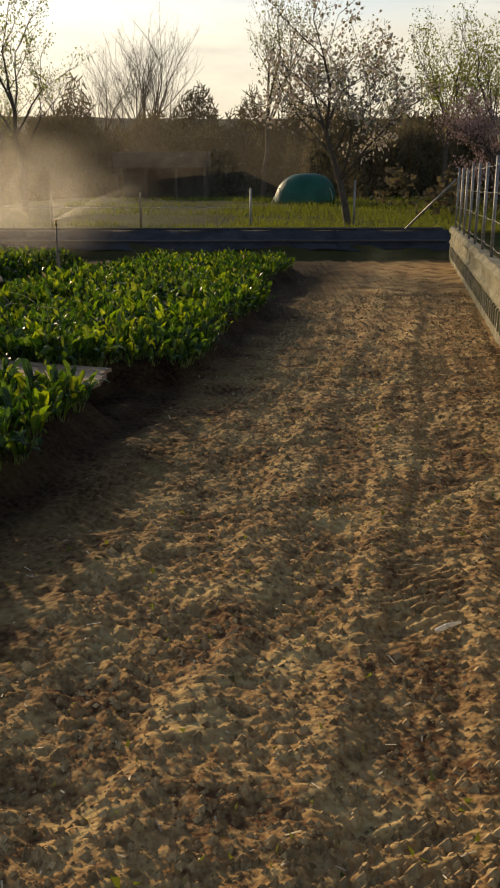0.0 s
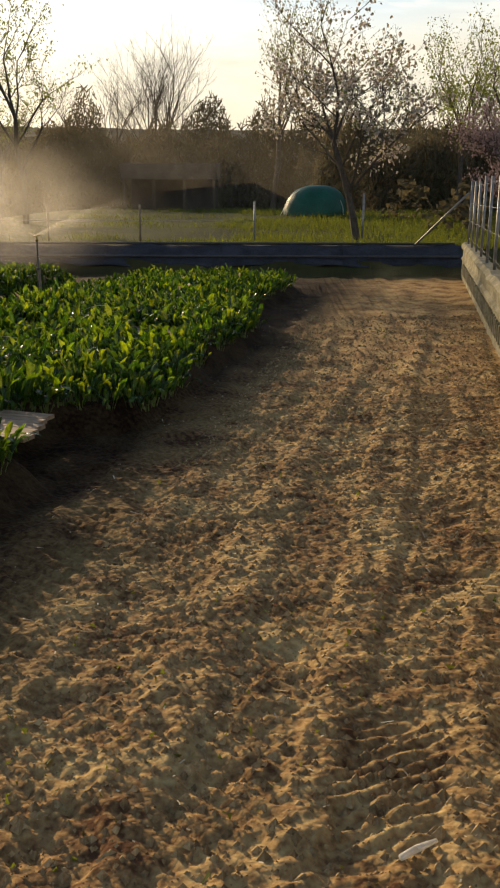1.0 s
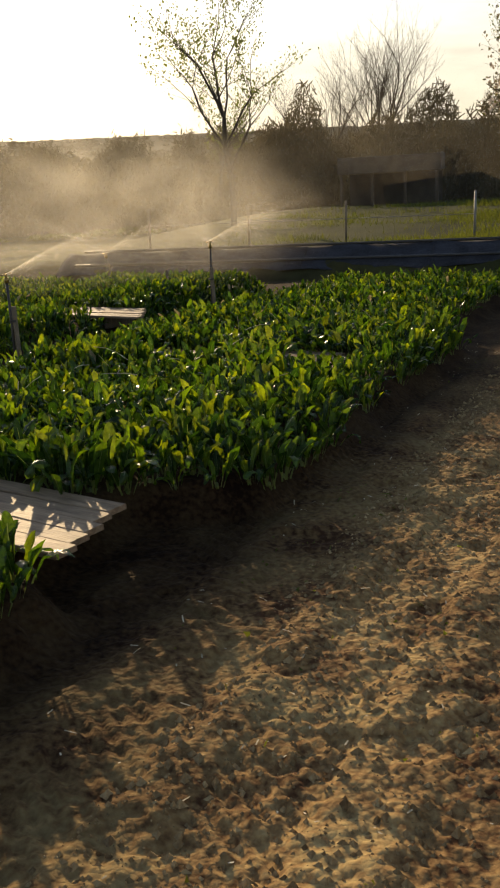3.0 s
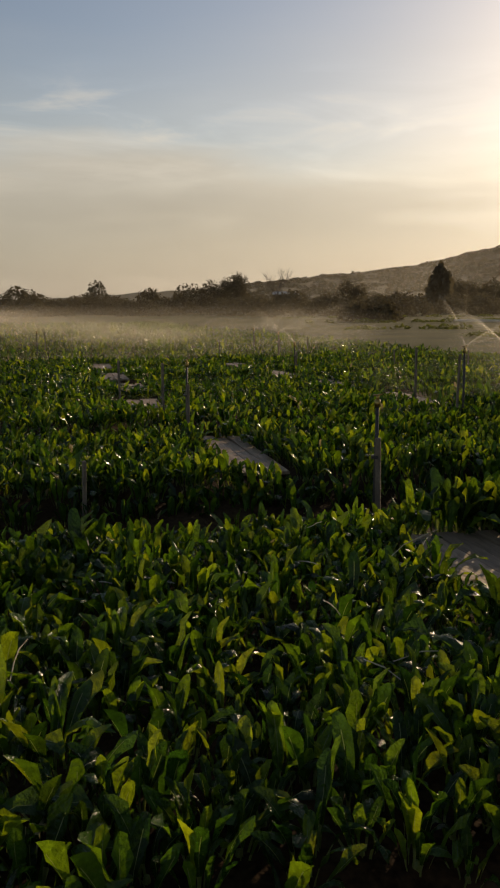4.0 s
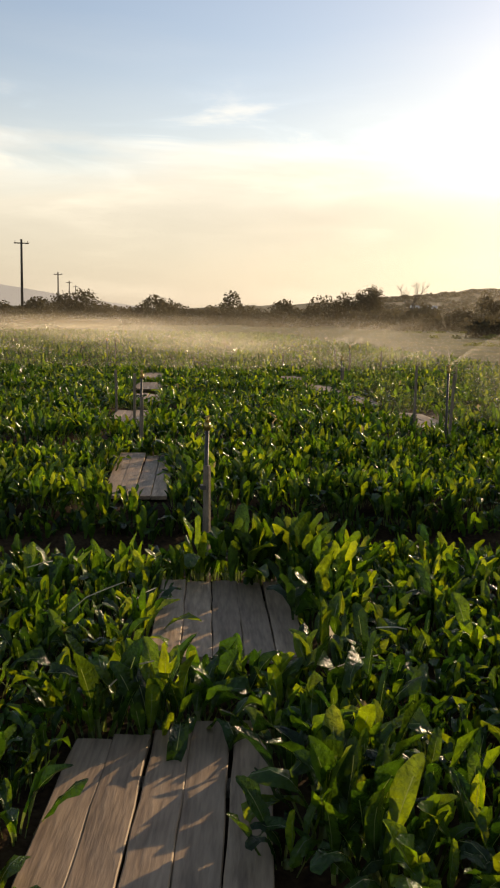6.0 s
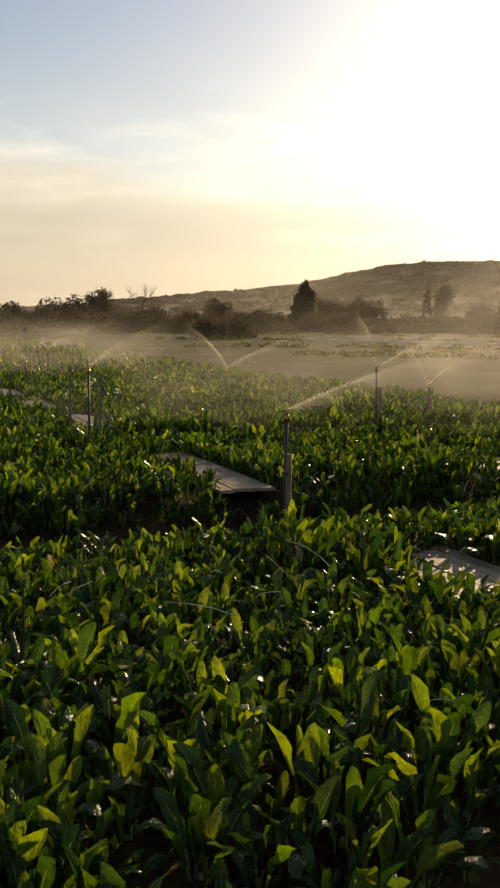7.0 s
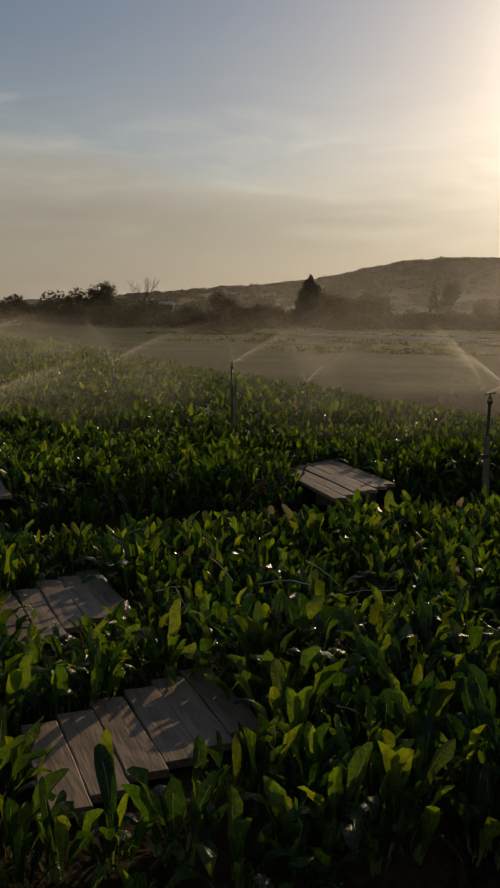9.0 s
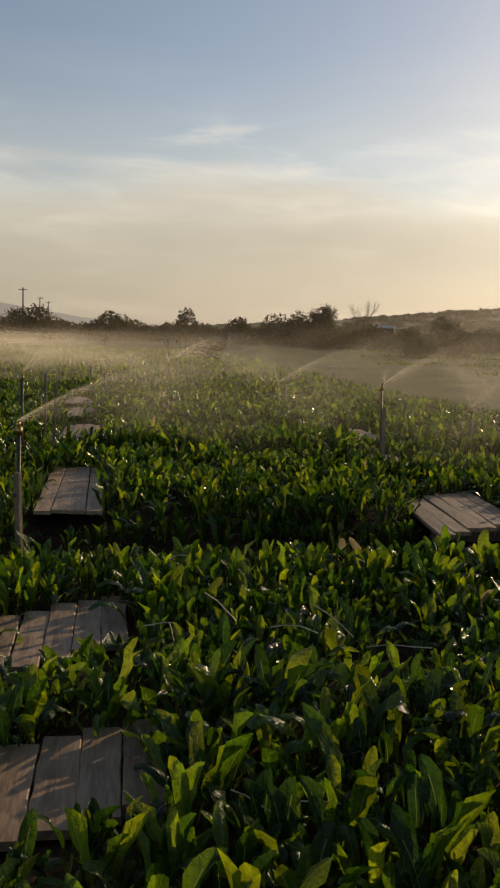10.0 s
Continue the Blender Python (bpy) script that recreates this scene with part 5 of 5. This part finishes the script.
tagged(new("boundary_wire", sweep_mesh("boundary_wire", wire_run, 0.008, M_STEEL, 5)), "single wire strung between the plot posts", "wire")


# ---- far fields, tree line, hills ----


def polytunnel(x, y, length, width, height, heading):
    root = new("polytunnel")
    root.matrix_world = pose(x, y, floor_z(x, y), 0, 0, heading)
    tagged(root, "long white polythene growing tunnel far across the field", "polytunnel", group="polytunnels")
    n = 14
    verts, faces = [], []
    for i in range(2):
        for j in range(n):
            t = 1e-4 + (math.pi - 2e-4) * j / (n - 1)
            verts.append(((i - 0.5) * length, width / 2 * math.cos(t), height * math.sin(t) ** 0.8))
    for j in range(n - 1):
        faces.append((j, j + 1, n + j + 1, n + j))
    faces += [tuple(range(n - 1, -1, -1)), tuple(range(n, 2 * n))]
    c = new("cover", mesh_of("cover", verts, faces, M_PALE))
    c.parent = root
    for i in range(6):
        bm = bmesh.new()
        xx = (i / 5 - 0.5) * length
        for j in range(n - 1):
            ta, tb = 1e-4 + (math.pi - 2e-4) * j / (n - 1), 1e-4 + (math.pi - 2e-4) * (j + 1) / (n - 1)
            tube_into(bm, (xx, (width / 2 + 0.02) * math.cos(ta), (height + 0.02) * math.sin(ta) ** 0.8), (xx, (width / 2 + 0.02) * math.cos(tb), (height + 0.02) * math.sin(tb) ** 0.8), 0.03, 0.03, 5)
        part("hoop", bm, M_STEEL, root)


polytunnel(-44.0, 104.5, 9.5, 5.0, 1.6, 23.0)
polytunnel(-28.0, 108.0, 14.0, 5.0, 1.8, 14.0)
polytunnel(-49.5, 90.2, 10.5, 1.2, 0.6, 30.0)
polytunnel(-40.0, 62.0, 40.0, 0.35, 0.18, 24.0)


def ridge(name, az0, az1, dist, depth, profile, mat, label, rough, seed, n=700):
    """A long hill seen across the fields: a strip of slope whose crest follows the profile (azimuth, height)."""
    rows_ = 22
    verts, faces = [], []
    pa, ph = [p[0] for p in profile], [p[1] for p in profile]
    for i in range(n):
        az = az0 + (az1 - az0) * i / (n - 1)
        h = float(np.interp(az, pa, ph))
        for j in range(rows_):
            f = j / (rows_ - 1)
            d = dist - depth + depth * f
            hh = h * (f ** 1.4)
            if j:
                hh += rough * smooth01(0.8, 1.0, np.array(f)) * (0.35 * noise.noise(Vector((az * 0.9, f * 4, seed))) + 0.4 * noise.noise(Vector((az * 6.1, f * 16, seed + 2))) + 0.4 * noise.noise(Vector((az * 19.0, f * 60, seed + 5))))
            a = radians(az)
            verts.append((0.5 - math.sin(a) * d, 6 + math.cos(a) * d, hh if j else -1.0))
    for i in range(n - 1):
        for j in range(rows_ - 1):
            a = i * rows_ + j
            faces.append((a, a + 1, a + rows_ + 1, a + rows_))
    ob = new(name, mesh_of(name, verts, faces, mat))
    return tagged(ob, label, "hill", kind="structure")


ridge("backdrop_hill", -40, 76, 620, 260, [(-40, 42), (20, 44), (36, 43), (40, 43), (44, 42.5), (47, 39.5), (49, 35.5), (51.5, 28.5), (55, 23.5), (58, 21), (61, 17), (66, 12), (72, 8), (76, 5)],
      M_HILL, "long wooded hill beyond the fields", 2.0, 3)
# haze over this range is an emission in its material
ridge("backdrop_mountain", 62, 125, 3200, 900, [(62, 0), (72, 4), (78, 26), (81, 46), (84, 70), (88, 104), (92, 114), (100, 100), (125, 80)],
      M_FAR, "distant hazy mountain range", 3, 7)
rt = random.Random(11)
crest_az, crest_h = [-40, 36, 40, 44, 47, 49, 51.5, 55, 58, 61, 66], [43, 43, 43, 42.5, 39.5, 35.5, 28.5, 23.5, 21, 17, 12]
hill_wood = []
for i in range(1300):
    az, back = rt.uniform(14, 64), rt.random() ** 1.5
    d = 616 - 190 * back
    hill_wood.append((0.5 - math.sin(radians(az)) * d, 6 + math.cos(radians(az)) * d, rt.uniform(4, 8), rt.uniform(1.4, 2.9),
                      float(np.interp(az, crest_az, crest_h)) * ((d - 360) / 260) ** 1.4 - 1.2))
thicket("hill_wood", hill_wood, "bare brown woodland covering the hill", 57, leaf=1.3, count=6, mat=M_HILL, category="woods")
# low hedges and bushes along the far edge of the fields: azimuth, distance, radius, height
far_line = []
for i in range(90):
    az = 62 + i * 0.42
    far_line.append((az + rt.uniform(-0.2, 0.2), rt.uniform(120, 150), rt.uniform(1.8, 3.4), rt.uniform(1.8, 3.3)))
far_line += [(72.3, 135, 2.0, 5.0), (84.0, 130, 3.4, 4.0), (82.3, 140, 3.2, 4.9), (81.2, 138, 2.6, 5.2), (77.1, 140, 2.8, 4.5), (76.2, 140, 2.4, 4.0), (69.0, 140, 2.4, 4.2), (66.6, 133, 3.0, 4.4), (65.3, 133, 2.4, 4.8), (64.0, 133, 3.0, 5.4)]
thicket("field_hedge", [(0.5 - math.sin(radians(a)) * d, 6 + math.cos(radians(a)) * d, rr_, h) for a, d, rr_, h in far_line], "low hedge and round bushes along the far field edge", 54, leaf=0.2, count=150)
mid_line = []
for i in range(70):
    az = 36 + i * 0.42
    mid_line.append((az, rt.uniform(105, 150), rt.uniform(1.8, 3.4), rt.uniform(1.3, 3.0)))
# a loose clump of rounded trees, a darker thicket nearer by and single trees between
mid_line += [(47.0 + 0.45 * i, 150 + rt.uniform(-8, 8), rt.uniform(1.8, 2.8), rt.uniform(3.6, 5.6)) for i in range(10)]
mid_line += [(54.6 + 0.5 * i, 84 + rt.uniform(-3, 3), rt.uniform(1.0, 1.7), rt.uniform(1.3, 2.0)) for i in range(6)]
mid_line += [(56.9, 140, 2.0, 5.0), (56.2, 140, 1.6, 4.4), (44.0, 150, 0.9, 7.4), (43.4, 152, 0.8, 6.8), (41.0, 148, 2.6, 5.0), (39.2, 146, 3.0, 4.6), (38.0, 148, 2.4, 5.6)]
thicket("field_hedge", [(0.5 - math.sin(radians(a)) * d, 6 + math.cos(radians(a)) * d, rr_, h) for a, d, rr_, h in mid_line], "uneven hedge of bushes below the hill", 55, leaf=0.2, count=150)
rows_of_scrub = []
for d, lo_az, hi_az in ((47, 22, 52), (60, 20, 58), (78, 24, 60), (98, 30, 62)):
    az = lo_az
    while az < hi_az:
        rows_of_scrub.append((0.5 - math.sin(radians(az)) * d, 6 + math.cos(radians(az)) * d + rt.uniform(-1, 1), rt.uniform(0.5, 1.3), rt.uniform(0.12, 0.4)))
        az += rt.uniform(0.4, 2.2)
thicket("field_strip", rows_of_scrub, "low dark strips of weeds between the far fields", 58, leaf=0.14, count=260, mat=M_GRASS, category="weeds")
wood = []
for i in range(90):
    az = rt.uniform(13, 32.6)
    d = rt.uniform(138, 165)
    wood.append((az, d, rt.uniform(3, 5), (rt.uniform(7.0, 9.0) + (2.2 if 28 < az < 33.5 else 0)) * d / 145))
thicket("far_wood", [(0.5 - math.sin(radians(a)) * d, 6 + math.cos(radians(a)) * d, rr_, h) for a, d, rr_, h in wood], "dark mixed wood beyond the far field", 56, leaf=0.8, count=14, category="woods")


def conifer(x, y, height, radius, seed):
    root = new("conifer")
    root.location = (x, y, floor_z(x, y) - 0.1)
    tagged(root, "dark pointed conifer standing at the far field edge", "conifer", group="far conifers")
    bm = bmesh.new()
    tube_into(bm, (0, 0, 0), (0, 0, height * 0.9), radius * 0.12, 0.02, 8)
    part("trunk", bm, M_BARK, root)
    r = random.Random(seed)
    tips = []
    for i in range(260):
        f = r.random() ** 0.8
        a = r.uniform(0, 6.28)
        rad = radius * (1 - f) ** 0.85 * r.uniform(0.3, 1.0) * (0.85 + 0.15 * math.sin(f * 40))
        tips.append((Vector((rad * math.cos(a), rad * math.sin(a), height * (0.08 + 0.92 * f))), Vector((0, 0, 1))))
    c = new("crown", tufts_mesh("crown", tips, 3, radius * 0.3, radius * 0.08, M_SCRUB, seed, 0.05))
    c.parent = root


for k, (x, y, h, rad) in enumerate(((-107, 92, 6.2, 3.6), (-174, 132, 5.6, 1.6), (-70, 117, 10.8, 3.0), (-73, 116, 9.8, 3.2), (-66, 119, 9.4, 3.0), (-131, 49.5, 3.0, 0.8), (-127, 53, 2.6, 0.7))):
    conifer(x, y, h, rad, 70 + k)
tree("bare_field_tree", -107, 65.3, 61, 6.4, 0.5, "bare round tree on the far field edge", "tree", trunk=0.14, up=0.9, group="far field trees", levels=3)
tree("bare_field_tree", -118.8, 65, 62, 5.6, 0.8, "bare spreading tree on the far field edge", "tree", trunk=0.2, up=0.5, group="far field trees", crown=(1, 0.16, 0.3, M_SCRUB))
tree("bare_field_tree", -96.3, 109.8, 63, 7.2, 0.45, "bare narrow tree below the hill", "tree", trunk=0.16, up=1.0, group="far field trees", crown=(1, 0.16, 0.3, M_SCRUB))


def utility_pole(x, y, top):
    root = new("utility_pole")
    z = floor_z(x, y)
    root.location = (x, y, z)
    tagged(root, "tall dark wooden utility pole with a crossarm", "utility pole", group="utility poles")
    bm = bmesh.new()
    tube_into(bm, (0, 0, -0.3), (0, 0, top - z), 0.2, 0.13, 10)
    part("pole", bm, M_BARK, root, smooth=True)
    bm = bmesh.new()
    box_into(bm, 0.12, 1.9, 0.14, Matrix.Translation((0, 0, top - z - 0.5)), 0.01)
    part("crossarm", bm, M_BARK, root)
    for dy in (-0.8, 0.0, 0.8):
        bm = bmesh.new()
        tube_into(bm, (0, dy, top - z - 0.43), (0, dy, top - z - 0.18), 0.06, 0.05, 8)
        part("insulator", bm, M_PALE, root)




def far_building(az, dist, wide, deep, wall_h, roof_h, heading, wall_mat, roof_mat, label):
    root = new("far_building")
    x, y = 0.5 - math.sin(radians(az)) * dist, 6 + math.cos(radians(az)) * dist
    root.matrix_world = pose(x, y, floor_z(x, y), 0, 0, heading)
    tagged(root, label, "building")
    bm = bmesh.new()
    box_into(bm, wide, deep, wall_h, Matrix.Translation((0, 0, wall_h / 2)))
    part("wall", bm, wall_mat, root)
    verts, faces = [], [(0, 1, 2), (5, 4, 3), (0, 3, 4, 1), (1, 4, 5, 2), (2, 5, 3, 0)]
    for sx in (-0.53, 0.53):
        verts += [(sx * wide, -0.56 * deep, wall_h + 0.004), (sx * wide, 0.0, wall_h + roof_h), (sx * wide, 0.56 * deep, wall_h + 0.004)]
    rf = new("roof", mesh_of("roof", verts, faces, roof_mat, smooth=False))
    rf.parent = root
    for k in (-0.28, 0.02, 0.3):
        bm = bmesh.new()
        box_into(bm, wide * 0.1, 0.08, wall_h * 0.4, Matrix.Translation((k * wide, -deep / 2 - 0.03, wall_h * 0.55)))
        part("window", bm, M_ROOF, root)


far_building(92.9, 152, 6.0, 5.0, 1.9, 1.1, 92.0, M_PALE, M_ROOF, "low white house with a dark roof beyond the hedge")
far_building(60.6, 158, 4.2, 3.0, 2.7, 0.5, 58.0, M_ROOF, M_PALE, "small dark shed with a pale sheet roof among the bushes")
for x, y, top in ((-124.4, 17.2, 10.9), (-209, 32.2, 10.4), (-290, 45.5, 11.2), (-340, 54.5, 11.4)):
    utility_pole(x, y, top)

# ---- loose bits on the path ----


def seedlings():
    """Tiny weed seedlings and moss specks in the trodden soil."""
    r = np.random.default_rng(25)
    n = 5200
    y = 1.5 + 16 * r.random(n) ** 1.3
    x = -1.6 + 0.15 * y + r.random(n) * 4.3
    v = -x * UY + y * UX
    keep = (v < 2.5) & (x < 1.0 + 0.16 * y) & (r.random(n) < 1.6 * value_noise(x * 1.1, y * 1.1, 91) - 0.25)
    x, y = x[keep], y[keep]
    z = ground_height(x, y)
    n = len(x)
    s = 0.006 + 0.012 * r.random(n)
    V = np.stack([x, y, z], -1)[:, None, :] + r.normal(0, 0.7, (n, 3, 3)) * s[:, None, None] + np.array([0, 0, 0.004])
    tagged(new("weed_seedlings", mesh_of("weed_seedlings", V.reshape(-1, 3), np.arange(3 * n).reshape(-1, 3), M_GRASS, smooth=False)), "tiny green weed seedlings scattered in the soil", "weeds", kind="stuff")


seedlings()


def dry_stalks():
    """Thin dry stems and straws lying across the leaves of the first bed."""
    r = random.Random(44)
    bm = bmesh.new()
    for _ in range(65):
        u, v = r.uniform(3.8, 13.0), r.uniform(2.7, 5.4)
        x, y = bed(u, v)
        if on_board(x, y):
            continue
        z = floor_z(x, y) + r.uniform(0.1, 0.22)
        a, tilt, ln = r.uniform(0, 6.28), r.uniform(-0.1, 0.9), r.uniform(0.12, 0.32)
        p = Vector((x, y, z))
        for _k in range(3):
            d = Vector((math.cos(a) * math.cos(tilt), math.sin(a) * math.cos(tilt), math.sin(tilt)))
            q = p + d * ln / 3
            tube_into(bm, p, q, 0.0028, 0.0024, 4)
            p, a, tilt = q, a + r.uniform(-0.25, 0.25), tilt - r.uniform(0, 0.3)
    tagged(part("dry_stalks", bm, M_STRAW), "thin pale dry stalks caught among the chard leaves", "stalks", kind="stuff")


dry_stalks()


def clods():
    r = np.random.default_rng(15)
    n = 60000
    y = 1.7 + 13 * r.random(n) ** 1.7
    x = -1.3 + 0.15 * y + r.random(n) * 3.4
    v = -x * UY + y * UX
    keep = (v < 2.95) & (x < 1.0 + 0.16 * y)
    x, y = x[keep], y[keep]
    z = ground_height(x, y)
    s = 0.003 + 0.021 * r.random(len(x)) ** 3.2
    cap = np.array([(1, 0.2, -0.3), (-0.2, 1, -0.3), (-1, -0.2, -0.3), (0.2, -1, -0.3), (0.1, 0, 0.75)], float)
    fo = np.array([(0, 1, 4), (1, 2, 4), (2, 3, 4), (3, 0, 4)])
    V = np.stack([x, y, z], -1)[:, None, :] + cap[None] * (s[:, None, None] * (0.6 + 0.8 * r.random((len(x), 5, 1))))
    Fc = (fo[None] + np.arange(len(x))[:, None, None] * 5).reshape(-1, 3)
    tagged(new("soil_clods", mesh_of("soil_clods", V.reshape(-1, 3), Fc, M_CLOD, smooth=False)), "small crumbled soil clods and grit on the path", "soil", kind="stuff")
    n = 1500
    y = 1.5 + 15 * r.random(n) ** 1.3
    x = -1.7 + 0.15 * y + r.random(n) * 4.2
    v = -x * UY + y * UX
    keep = (v < 2.9) & (x < 1.0 + 0.16 * y)
    x, y = x[keep], y[keep]
    z = ground_height(x, y) + 0.006
    a, ln, w = r.uniform(0, 6.28, len(x)), 0.008 + 0.05 * r.random(len(x)) ** 2.5, 0.0025
    c, s_ = np.cos(a), np.sin(a)
    o = np.array([(-1, -1), (1, -1), (1, 1), (-1, 1)], float)
    px = x[:, None] + o[None, :, 0] * (ln / 2 * c)[:, None] - o[None, :, 1] * w * s_[:, None]
    py = y[:, None] + o[None, :, 0] * (ln / 2 * s_)[:, None] + o[None, :, 1] * w * c[:, None]
    pz = z[:, None] + o[None, :, 0] * (0.15 * ln)[:, None] * r.normal(0, 1, (len(x), 1))
    tagged(new("straw_bits", mesh_of("straw_bits", np.stack([px, py, pz], -1).reshape(-1, 3), np.arange(4 * len(x)).reshape(-1, 4), M_STRAW, smooth=False)),
           "scattered pale straw and dry stalk bits on the soil", "straw", kind="stuff")


clods()


def pale_stick():
    bm = bmesh.new()
    z = floor_z(0.735, 3.22) + 0.02
    tube_into(bm, (0.685, 3.19, z), (0.73, 3.215, z + 0.008), 0.009, 0.011, 7)
    tube_into(bm, (0.728, 3.214, z + 0.008), (0.79, 3.255, z + 0.004), 0.011, 0.006, 7)
    tagged(part("stick", bm, M_PALE, smooth=True), "short bleached stick lying on the trodden soil", "stick")


pale_stick()
